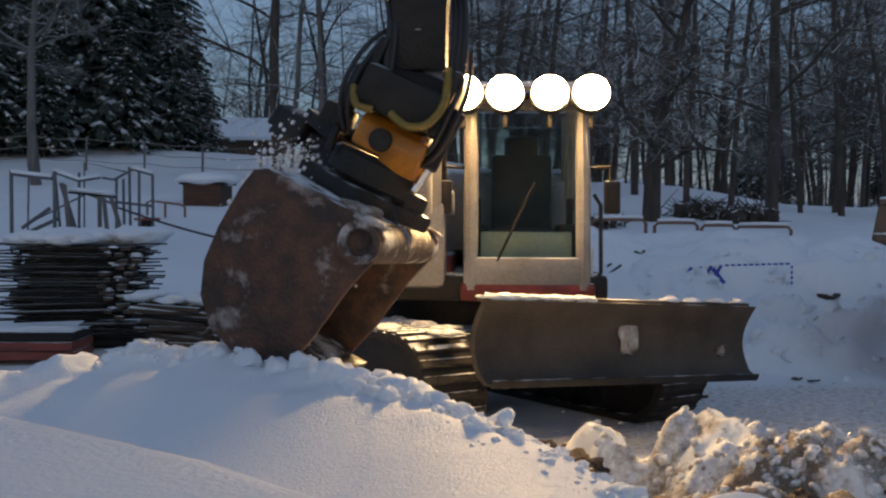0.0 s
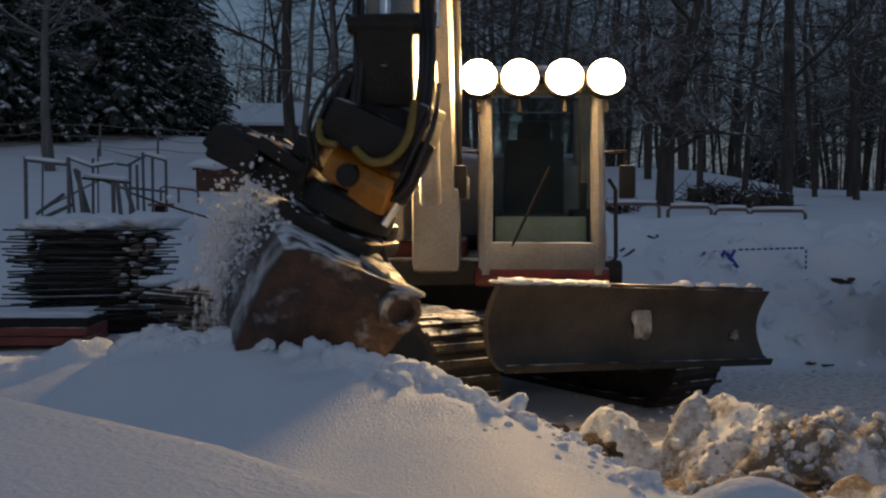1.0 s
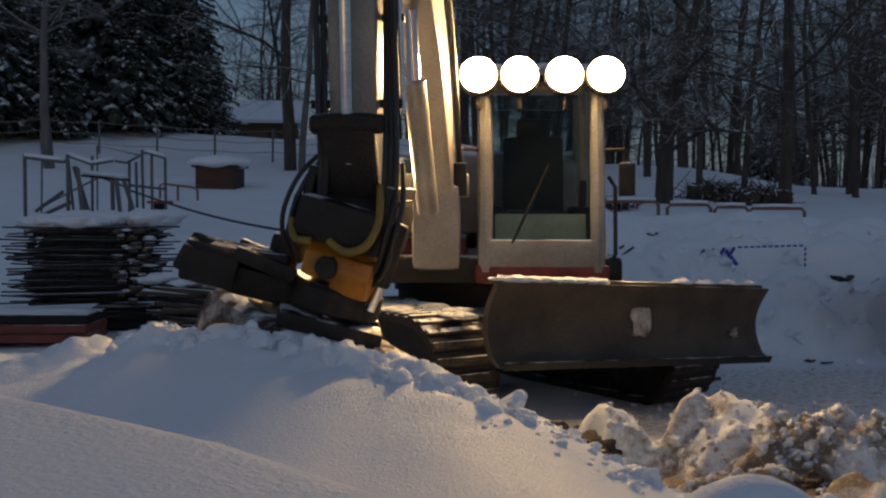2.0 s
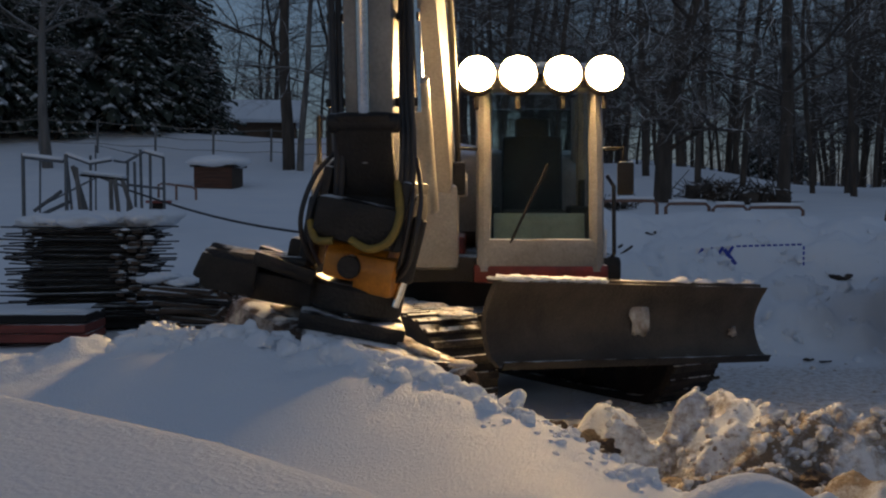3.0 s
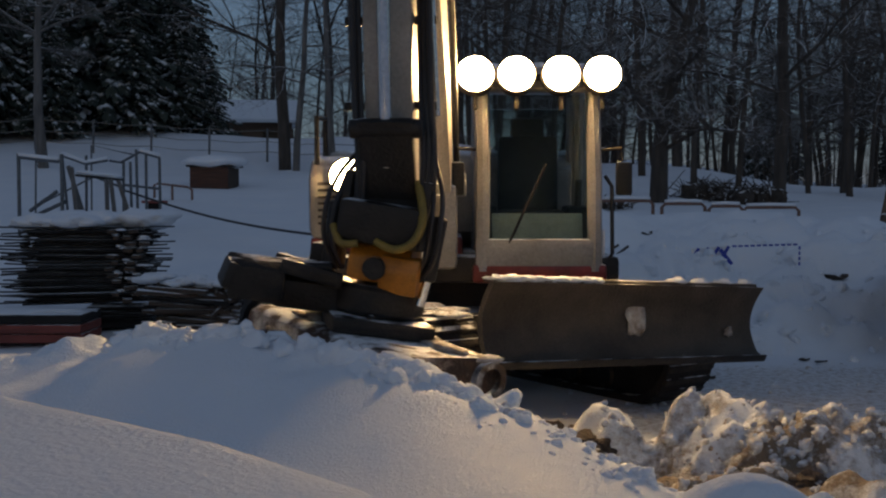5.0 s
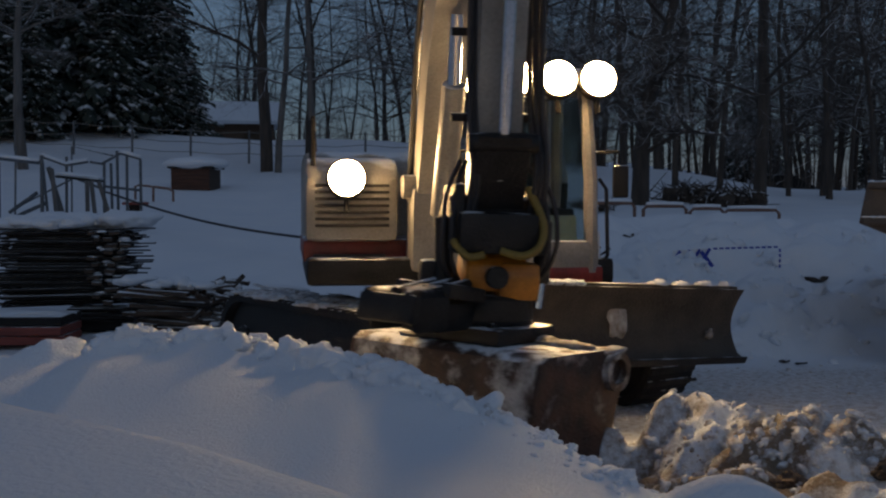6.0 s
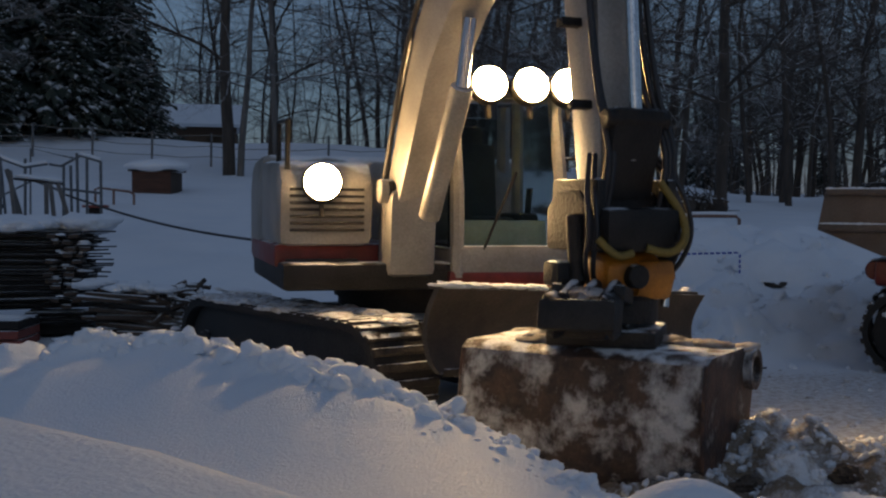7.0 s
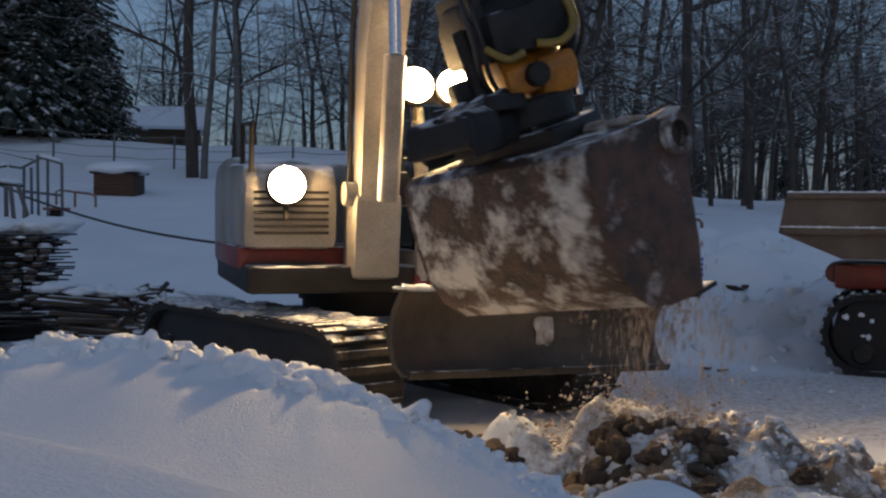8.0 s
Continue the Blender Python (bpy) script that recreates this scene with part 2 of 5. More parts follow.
    def lump(self, at, size, seed, rough=0.3, sub=2):
        bm = bmesh.new()
        bmesh.ops.create_icosphere(bm, subdivisions=sub, radius=1)
        for v in bm.verts:
            k = 1 + rough * noise.noise(v.co * 1.7 + Vector((seed * 3.1, seed * 1.7, seed))) + 0.5 * rough * noise.noise(v.co * 4 + Vector((seed, 0, seed * 2)))
            v.co = Vector((v.co.x * size[0], v.co.y * size[1], v.co.z * size[2])) * k
        return self.take(bm, Matrix.Translation(at))

    def mesh(self, name, material, smooth=True):
        me = bpy.data.meshes.new(name)
        me.from_pydata(self.v, [], self.f)
        bm = bmesh.new()
        bm.from_mesh(me)
        bmesh.ops.recalc_face_normals(bm, faces=bm.faces)
        bm.to_mesh(me)
        bm.free()
        me.materials.append(material)
        if smooth:
            me.shade_smooth()
            me.set_sharp_from_angle(angle=radians(38 if 'snow' not in name else 120))
        return me


def flow(pts, steps=5):
    """A smooth line through the points, for hoses."""
    p = [Vector(q) for q in (pts[0], *pts, pts[-1])]
    out = []
    for a, b, c, d in zip(p, p[1:], p[2:], p[3:]):
        for k in range(steps):
            u = k / steps
            out.append(0.5 * (2 * b + (c - a) * u + (2 * a - 5 * b + 4 * c - d) * u * u + (3 * b - a - 3 * c + d) * u ** 3))
    return out + [p[-1]]


def part(name, form, material, parent, label="", m=None):
    ob = new(name, form.mesh(name, material))
    ob.parent = parent
    if m:
        ob.matrix_basis = m
    return tagged(ob, label, kind="stuff" if "snow" in name else "")


def thing(name, label, category, m=None, group="", kind=""):
    ob = new(name)
    if m:
        ob.matrix_basis = m
    return tagged(ob, label, category, group, kind)


def solid(name, form, material, label, category, m=None, group="", kind=""):
    ob = new(name, form.mesh(name, material))
    if m:
        ob.matrix_basis = m
    return tagged(ob, label, category, group, kind)


def smooth_step(a, b, x):
    t = np.clip((x - a) / (b - a), 0, 1)
    return t * t * (3 - 2 * t)


# ---- ground: one snow sheet from the bank before the eye to the horizon ----
def lattice(ix, iy, seed):
    h = (ix.astype(np.int64) * 374761393 + iy.astype(np.int64) * 668265263 + seed * 1274126177) & 0xFFFFFFFF
    h = ((h ^ (h >> 13)) * 1274126177) & 0xFFFFFFFF
    return ((h ^ (h >> 16)) & 0xFFFF) / 65535.0


def rough(x, y, size, seed=0, octaves=3):
    total, amp = 0.0, 1.0
    for o in range(octaves):
        c, s = math.cos(0.65 + 0.9 * o), math.sin(0.65 + 0.9 * o)
        u, v = (x * c + y * s) / size, (y * c - x * s) / size
        iu, iv = np.floor(u), np.floor(v)
        fu, fv = u - iu, v - iv
        fu, fv = fu * fu * (3 - 2 * fu), fv * fv * (3 - 2 * fv)
        a, b = lattice(iu, iv, seed + o), lattice(iu + 1, iv, seed + o)
        c, d = lattice(iu, iv + 1, seed + o), lattice(iu + 1, iv + 1, seed + o)
        total = total + amp * ((a + (b - a) * fu) * (1 - fv) + (c + (d - c) * fu) * fv - 0.5)
        amp, size = amp * 0.5, size * 0.5
    return total


def hump(x, y, cx, cy, rx, ry, h, turn=0.0):
    c, s = math.cos(radians(turn)), math.sin(radians(turn))
    u, v = ((x - cx) * c + (y - cy) * s) / rx, (-(x - cx) * s + (y - cy) * c) / ry
    return h * np.exp(-(u * u + v * v))


CREST_X = (-6.0, -2.3, -1.75, -1.45, -0.9, -0.55, -0.2, 0.02, 0.25, 0.53, 0.69, 1.0, 1.5)
CREST_Y = (6.0, 5.5, 5.4, 5.2, 5.0, 4.7, 4.4, 4.2, 4.0, 3.5, 3.2, 2.7, 2.3)
CREST_Z = (0.7, 0.655, 0.725, 0.80, 0.85, 0.795, 0.765, 0.715, 0.645, 0.56, 0.545, 0.57, 0.64)


def height(x, y):
    """The snow's height: road, fields, berm, the bank in front and the churned heap."""
    side = smooth_step(-0.03, 0.14, x / np.maximum(np.abs(y), 1.0) * np.sign(y))
    left = np.interp(y, (10.5, 13, 17, 28, 38, 43, 60, 110), (0, 0.25, 0.9, 1.83, 3.2, 4.35, 4.6, 5.5))
    right = 1.15 * smooth_step(10.0, 13.8, y + 0.5 * rough(x, y, 2.5, 3)) + np.interp(y, (18, 46, 56, 66, 110), (0, 1.9, 0.9, 0.9, 4.5)) * (1 - 0.55 * smooth_step(0.15, 0.38, x / np.maximum(y, 1)))
    left = left - 0.45 * smooth_step(-15, -5, x) * smooth_step(26, 38, y)
    z = left * (1 - side) + right * side
    z = z + side * smooth_step(9.8, 11, y) * (1 - smooth_step(13.5, 17, y)) * (0.42 * rough(x, y * 1.6, 1.3, 8) + 0.26 * rough(x, y, 0.38, 9))
    far = smooth_step(7, 12, y)
    z = z + 0.16 * far * rough(x, y, 2.6, 11) + 0.035 * (1 - far) * rough(x, y, 0.6, 5) + 0.012 * smooth_step(6, 7, y) * (1 - smooth_step(9.5, 10.5, y)) * smooth_step(0.3, 1.5, x) * rough(x, y * 0.5, 0.4, 6)
    # bank in front of the eye
    yc, zc = np.interp(x, CREST_X, CREST_Y), np.interp(x, CREST_X, CREST_Z)
    zc = zc + (0.15 - 0.135 * smooth_step(0.05, 0.3, x)) * rough(x, y, 0.26, 23, 4) * smooth_step(-0.55, 0.1, y - yc + 0.15 * rough(x, y, 0.5, 27))
    inner = smooth_step(0.3, 1.9, yc - y)
    jag = (0.14 - 0.12 * smooth_step(0.05, 0.3, x)) * rough(x, y * 0.3, 0.2, 21)
    top = zc * (1 - inner) + (0.85 - 0.16 * smooth_step(0.3, 1.0, x)) * inner - (0.30 - 0.24 * smooth_step(-0.3, 0.45, x)) * smooth_step(0.0, 1.5, yc - y) * smooth_step(2.6, 1.6, yc - y) + 0.03 * rough(x, y, 1.3, 31, 2)
    back = smooth_step(0.0, 0.75, y - yc + jag + 0.10 * rough(x, y, 0.3, 25))
    bank = top * (1 - back)
    z = np.maximum(z, bank * np.where(y < 6.6, 1, 0)) * 1.0
    # drifts right before the eye
    edge = np.interp(x, (-3, -0.65, -0.28, -0.08), (2.2, 1.62, 1.42, 1.32))
    z = z + np.interp(x, (-3, -0.65, -0.28, -0.08, 0.12, 0.3), (0.36, 0.334, 0.302, 0.264, 0.09, 0.0)) * smooth_step(0.38, -0.12, y - edge) + -0.03 * np.clip(edge - y - 0.04, 0, 0.55) * smooth_step(0.25, -0.1, x) - 0.19 * smooth_step(0.10, 0.40, y - edge) * smooth_step(1.7, 0.7, y - edge) * smooth_step(0.3, -0.1, x)
    z = z + hump(x, y, 0.45, 1.47, 0.24, 0.24, 0.262) + hump(x, y, 0.78, 2.2, 0.12, 0.16, 0.30) + hump(x, y, 0.95, 1.6, 0.3, 0.3, 0.12)
    z = z + hump(x, y, 0.92, 2.5, 0.12, 0.12, 0.10)
    # churned heap by the blade
    heap = hump(x, y, 1.19, 5.25, 0.28, 0.32, 0.26) + hump(x, y, 1.85, 5.0, 0.75, 0.42, 0.35) + hump(x, y, 0.78, 5.45, 0.24, 0.24, 0.44)
    heap = heap + hump(x, y, 2.7, 4.9, 0.7, 0.5, 0.08) + hump(x, y, 1.7, 4.2, 1.2, 0.8, 0.26)
    z = z + heap * (1 + 0.4 * rough(x, y, 0.30, 41, 3)) + smooth_step(0.05, 0.25, heap) * (0.20 * rough(x, y, 0.2, 47, 2) + 0.09 * rough(x, y, 0.11, 53, 2))
    return z


def soil(x, y):
    """How far brown soil shows through the snow."""
    heap = hump(x, y, 1.5, 4.6, 1.6, 0.75, 1.0) + hump(x, y, 0.6, 5.6, 0.9, 0.4, 0.5)
    road = smooth_step(5.8, 7.0, y) * (1 - smooth_step(9.3, 10.2, y)) * smooth_step(0.0, 1.5, x)
    return np.clip(heap * (0.72 + 0.9 * rough(x, y, 0.26, 61, 2) + 0.25 * smooth_step(1.1, 1.7, x) - 0.35 * smooth_step(5.05, 5.3, y)) * smooth_step(3.6, 4.1, y), 0, 0.85) + 0.5 * road + 0.22 * smooth_step(10, 11, y) * (1 - smooth_step(12.5, 14, y)) * smooth_step(1, 3, x)


def spaced(stops):
    out = []
    for a, b, step in stops:
        out += list(np.arange(a, b, step))
    return np.array(out + [stops[-1][1]])


def build_ground():
    xs = spaced([(-600, -120, 40), (-120, -40, 5), (-40, -12, 1.0), (-12, -3, 0.18), (-3, 3.6, 0.028), (3.6, 8, 0.1), (8, 40, 0.8), (40, 120, 5), (120, 600, 40)])
    ys = spaced([(-600, -60, 45), (-60, -4, 4), (-4, 0.9, 0.2), (0.9, 6.2, 0.028), (6.2, 16, 0.09), (16, 50, 0.5), (50, 120, 4), (120, 900, 60)])
    gx, gy = np.meshgrid(xs, ys)
    gz = height(gx, gy)
    v = np.stack([gx, gy, gz], -1).reshape(-1, 3)
    w, h = len(xs), len(ys)
    i = (np.arange(h - 1)[:, None] * w + np.arange(w - 1)[None]).reshape(-1)
    f = np.stack([i, i + 1, i + w + 1, i + w], -1)
    me = bpy.data.meshes.new("ground")
    me.from_pydata(v.tolist(), [], f.tolist())
    me.attributes.new("dirt", "FLOAT", "POINT").data.foreach_set("value", soil(gx, gy).reshape(-1).astype(np.float32))
    me.materials.append(SNOW)
    me.shade_smooth()
    tagged(new("ground", me), "deep snow over road, field and plough banks", "snow", kind="structure")


def at_ground(x, y):
    return float(height(np.array([float(x)]), np.array([float(y)]))[0])


build_ground()


def chunks(name, label, material, spots, seed):
    """Loose lumps, past counting, in one mesh."""
    form = Form()
    rnd = random.Random(seed)
    for x, y, r in spots:
        z = at_ground(x, y)
        form.block((x, y, z - r * 0.1), (r * rnd.uniform(0.9, 1.7), r * rnd.uniform(0.9, 1.6), r * rnd.uniform(0.7, 1.1)), rnd.uniform(0, 90), 3 if r > 0.024 else 2)
    ob = solid(name, form, material, label, "snow", kind="stuff")
    ob.data.shade_smooth()
    return ob


def build_chunks():
    rnd = random.Random(5)
    spots = []
    for i in range(230):
        x = rnd.uniform(-1.6, 0.75)
        y = float(np.interp(x, CREST_X, CREST_Y)) + rnd.gauss(0.0, 0.09)
        if x < 0.3:
            spots.append((x, y, rnd.choice((0.008, 0.01, 0.014, 0.02, 0.028, 0.04, 0.055))))
        else:
            spots.append((x, y + 0.08, rnd.choice((0.008, 0.01, 0.014, 0.02, 0.03))))
    for i in range(46):
        x = rnd.uniform(-1.2, 0.25)
        spots.append((x, float(np.interp(x, CREST_X, CREST_Y)) + rnd.gauss(-0.03, 0.07), rnd.uniform(0.03, 0.075)))
    for i in range(160):
        x = rnd.uniform(-0.3, 0.62)
        spots.append((x, float(np.interp(x, CREST_X, CREST_Y)) - abs(rnd.gauss(0.0, 0.16)), rnd.choice((0.006, 0.008, 0.01, 0.014, 0.02))))
    spots += [(rnd.uniform(0.75, 1.3), rnd.uniform(2.5, 3.4), rnd.choice((0.015, 0.025, 0.035))) for _ in range(24)]
    chunks("bank_snow_chunks", "loose white snow chunks along the bank's crest", SNOW, spots, 1)
    spots = [(rnd.gauss(1.7, 0.75), rnd.gauss(4.75, 0.42), rnd.choice((0.006, 0.008, 0.01, 0.014, 0.018, 0.024))) for _ in range(900)]
    spots += [(rnd.gauss(1.75, 0.6), rnd.gauss(4.7, 0.3), rnd.choice((0.014, 0.02, 0.026, 0.034))) for _ in range(170)]
    chunks("heap_snow_chunks", "broken lumps of brown-stained snow on the heap", SNOW_DIRTY, spots, 2)
    spots = [(rnd.uniform(0.8, 5.5), rnd.uniform(6.2, 9.8), rnd.choice((0.008, 0.012, 0.018, 0.025))) for _ in range(170)]
    chunks("road_snow_crumbs", "small brownish crumbs scattered on the packed road", SNOW_DIRTY, spots, 4)
    spots = [(rnd.uniform(2.2, 7.5), rnd.gauss(11.8, 1.0), rnd.choice((0.02, 0.03, 0.04, 0.06, 0.08))) for _ in range(320)]
    chunks("berm_snow_chunks", "ploughed snow lumps on the roadside berm", SNOW, spots, 3)


build_chunks()


# ---- excavator ----
BASE = pose(0.16, 8.30, 0)
CHASSIS = pose(0, 0, 0, 0, 0, 34)


def oval(length, high, n=14):
    """The outline of a track seen from the side, in (y, z), standing on z = 0."""
    r, half = high / 2, length / 2 - high / 2
    pts = [(half + r * math.sin(a), r - r * math.cos(a)) for a in (math.pi * k / n for k in range(n + 1))]
    return pts + [(-half - r * math.sin(a), r + r * math.cos(a)) for a in (math.pi * k / n for k in range(n + 1))]


def belt(form, x0, x1, length, high, thick, pitch, lug):
    outer, inner = oval(length, high), [(y * (1 - 2 * thick / length), thick + z * (1 - 2 * thick / high)) for y, z in oval(length, high)]
    n = len(outer)
    v = [(x, y, z) for x in (x0, x1) for y, z in outer] + [(x, y, z) for x in (x0, x1) for y, z in inner]
    f = []
    for i in range(n):
        j = (i + 1) % n
        f += [[i, j, n + j, n + i], [2 * n + i, 2 * n + j, 3 * n + j, 3 * n + i], [i, j, 2 * n + j, 2 * n + i], [n + i, n + j, 3 * n + j, 3 * n + i]]
    form.add(v, f)
    ring = [Vector((0, *p)) for p in outer] + [Vector((0, *outer[0]))]
    walked, at, lugs = 0.0, pitch / 2, []
    for a, b in zip(ring, ring[1:]):
        step = (b - a).length
        while step and walked + step >= at:
            p = a + (b - a) * ((at - walked) / step)
            ang = math.degrees(math.atan2(b.z - a.z, b.y - a.y))
            lugs.append(pose((x0 + x1) / 2, p.y, p.z, ang, 0, 0))
            at += pitch
        walked += step
    return lugs


def add_lugs(track, lugs, wide, lug):
    first = None
    for m in lugs:
        if first is None:
            first = Form().box((wide, 0.055, lug), (0, 0, 0), bevel=0.008, seg=1).mesh("track_lug", MUDDY_RUBBER)
        ob = new("track_lug", first)
        ob.parent, ob.matrix_basis = track, m


def build_undercarriage(root):
    frame_form = Form().box((1.1, 1.5, 0.3), (0, 0, 0.55), bevel=0.05).cyl((0, 0, 0.68), (0, 0, 0.92), 0.52, 32)
    part("chassis_frame", frame_form, DARK_STEEL, root, "dark muddy chassis frame", CHASSIS)
    for s in (-1, 1):
        form = Form()
        lugs = belt(form, -0.225, 0.225, 2.85, 0.74, 0.05, 0.105, 0.035)
        track = part("rubber_track", form, RUBBER, root, "black ribbed rubber crawler track", CHASSIS @ pose(s * 0.98, 0, 0))
        add_lugs(track, lugs, 0.45, 0.035)
        rail = Form().rounded_prism([(y * 0.93, 0.03 + z * 0.92) for y, z in oval(2.85, 0.74, 6)], -0.17, 0.17, 0.02)
        part("track_frame", rail, DARK_STEEL, track)
        for y in (-1.06, 1.06):
            w = Form().cyl((-0.12, y, 0.37), (0.12, y, 0.37), 0.30, 24, 0.03).cyl((-0.2, y, 0.37), (0.2, y, 0.37), 0.13, 16, 0.02)
            part("drive_wheel", w, DARK_STEEL, track)
        for k in range(5):
            y = -0.72 + 0.36 * k
            part("roller", Form().cyl((-0.19, y, 0.15), (0.19, y, 0.15), 0.09, 14, 0.02), DARK_STEEL, track)
        caked = Form()
        for k in range(60):
            caked.lump((random.uniform(-0.22, 0.22), random.uniform(-1.3, 1.2), 0.755), (random.uniform(0.04, 0.12), random.uniform(0.05, 0.16), random.uniform(0.012, 0.028)), k + 3 * s, 0.6)
        part("caked_snow", caked, SNOW_DIRTY, track, "dirty snow lying on the track")
    # dozer blade, raised
    prof = [(-0.15 - 0.10 * (1 - math.sin(math.pi * k / 10)) ** 1.0 - (0.05 if k == 0 else 0), 0.47 * k / 10) for k in range(11)]
    front = [(y + 0.10, z) for y, z in prof]
    outline = front + [(y + 0.045, z) for y, z in front[::-1]]
    raised = CHASSIS @ pose(0, -1.83, 0.47, 0, 3.4, 0)
    blade = part("dozer_blade", Form().prism(outline, -1.2, 1.03), BLADE_STEEL, root, "curved grey-brown steel dozer blade, raised", raised)
    part("cutting_edge", Form().box((2.2, 0.012, 0.05), (-0.085, -0.205, 0.01), (25, 0, 0), 0.006), DARK_STEEL, blade, "worn cutting edge")
    part("top_flange", Form().box((2.19, 0.10, 0.03), (-0.085, -0.06, 0.475), bevel=0.01), BLADE_STEEL, blade)
    for x in (-0.62, 0.62):
        part("push_arm", Form().rounded_prism([(0.0, 0.08), (0.0, 0.3), (1.25, 0.15), (1.25, -0.05)], x - 0.06, x + 0.06, 0.02), DARK_STEEL, blade)
    part("lift_cylinder", Form().cyl((0, 0.0, 0.36), (0, 0.9, 0.3), 0.06, 14), DARK_STEEL, blade)
    snow_top = Form()
    for k in range(22):
        x = -1.17 + 0.036 * k
        snow_top.lump((x, -0.09 + random.uniform(-0.02, 0.02), 0.487), (random.uniform(0.03, 0.07), 0.06, random.uniform(0.01, 0.025)), k, 0.6)
    for x, s in ((0.75, 0.03), (0.96, 0.025), (0.3, 0.03), (0.52, 0.025)):
        snow_top.lump((x, -0.05, 0.49), (s * 2.2, s * 2, s), x * 31, 0.5)
    part("snow_cap", snow_top, SNOW, blade, "white snow left on the blade's top edge")
    patch = Form()
    patch.lump((-0.04, -0.062, 0.28), (0.08, 0.012, 0.12), 3, 0.6).lump((0.78, -0.085, 0.17), (0.035, 0.012, 0.03), 9, 0.8)
    part("snow_patch", patch, ICE, blade, "snow stuck to the blade")


def lamp_on(parent, x, y, z, r=0.085, tilt=-12, turn=0):
    m = pose(x, y, z, tilt, 0, turn)
    body = Form()
    body.cyl((0, -0.05, 0), (0, 0.04, 0), r * 1.12, 24, 0.012).cyl((0, 0.04, 0), (0, 0.08, 0), r * 0.75, 16, 0.01)
    body.box((0.03, 0.04, r * 1.4), (0, 0.02, -r * 1.2), bevel=0.006)
    part("work_light_housing", body, DARK_STEEL, parent, "", m)
    lens = Form()
    lens.cyl((0, -0.062, 0), (0, -0.052, 0), r, 24, 0.004)
    part("work_light_lens", lens, LAMP, parent, "glowing warm work light", m)


def build_upper(root):
    """House, engine cover and cab; -y is ahead, +x the cab's side."""
    plat = Form().rounded_prism([(-0.95, 0.90), (-0.95, 1.08), (1.1, 1.08), (1.1, 0.90)], -1.05, 1.05, 0.04).cyl((0, 0, 0.8), (0, 0, 0.92), 0.55, 32)
    up = part("upper_structure", plat, DARK_STEEL, root, "slewing upper structure in pale grey and dark red")
    skirt = Form().rounded_prism([(-0.99, 0.90), (-0.99, 1.03), (1.05, 1.03), (1.05, 0.90)], 0.06, 0.96, 0.03)
    skirt.rounded_prism([(-0.62, 1.04), (-0.62, 1.2), (1.05, 1.2), (1.05, 1.04)], -1.07, 0.0, 0.03)
    part("side_skirt", skirt, RED_PAINT, up, "dark red lower panels")
    hood = Form().rounded_prism([(0.35, 1.2), (0.3, 1.72), (0.45, 1.86), (1.1, 1.82), (1.28, 1.62), (1.28, 1.0), (1.1, 1.0)], -1.06, 1.06, 0.08)
    part("engine_hood", hood, GREY_PAINT, up, "pale grey engine hood and counterweight")
    tank = Form().rounded_prism([(-0.80, 1.19), (-0.84, 1.62), (-0.70, 1.76), (0.35, 1.80), (0.36, 1.19)], -1.06, -0.42, 0.07)
    part("side_tank", tank, GREY_PAINT, up, "pale grey tank cover beside the boom")
    for k in range(7):
        part("vent_slat", Form().box((0.5, 0.015, 0.02), (-0.74, -0.835, 1.3 + 0.045 * k), bevel=0.004, seg=1), DARK_STEEL, up)
    part("hand_rail", Form().tube([(-1.0, -0.78, 1.7), (-1.0, -0.80, 2.02), (-1.0, -0.3, 2.05), (-1.0, -0.28, 1.75)], 0.018, 8), DARK_STEEL, up)
    # cab
    x0, x1, yf, yb, zb, zt = 0.08, 0.93, -0.98, 0.42, 0.98, 2.31
    cab = part("cab_floor", Form().box((x1 - x0, yb - yf, 0.12), ((x0 + x1) / 2, (yf + yb) / 2, zb), bevel=0.03), GREY_PAINT, up)
    posts = Form()
    for x in (x0 + 0.05, x1 - 0.05):
        posts.tube([(x, yf + 0.03, zb), (x, yf + 0.05, 1.6), (x, yf + 0.22, zt - 0.06), (x, yf + 0.34, zt)], 0.05, 8)
        posts.tube([(x, 0.0, zb), (x, 0.02, zt - 0.02)], 0.05, 8)
        posts.tube([(x, yb - 0.03, zb), (x, yb - 0.05, zt - 0.05)], 0.055, 8)
        posts.box((0.07, yb - yf, 0.16), (x, (yf + yb) / 2, zb + 0.12), bevel=0.03)
    posts.box((x1 - x0, 0.08, 0.20), ((x0 + x1) / 2, yf + 0.03, zb + 0.12), bevel=0.035)
    posts.box((x1 - x0, 0.08, 0.5), ((x0 + x1) / 2, yb - 0.02, zb + 0.3), bevel=0.03)
    posts.box((x1 - x0 - 0.02, 0.08, 0.10), ((x0 + x1) / 2, yf + 0.28, zt - 0.06), (-25, 0, 0), bevel=0.035)
    part("cab_frame", posts, GREY_PAINT, up, "pale grey cab pillars and sills")
    roof = Form().rounded_prism([(yf + 0.22, zt - 0.02), (yf + 0.30, zt + 0.07), (yb - 0.1, zt + 0.09), (yb, zt - 0.02)], x0, x1, 0.03)
    part("cab_roof", roof, GREY_PAINT, up)
    roof_snow = Form()
    for k in range(12):
        roof_snow.lump((x0 + 0.1 + 0.07 * k, yf + 0.55 + 0.1 * (k % 5), zt + 0.09), (0.12, 0.16, 0.03), k, 0.4)
    part("roof_snow", roof_snow, SNOW, up, "thin snow on the cab roof")
    xm = (x0 + x1) / 2
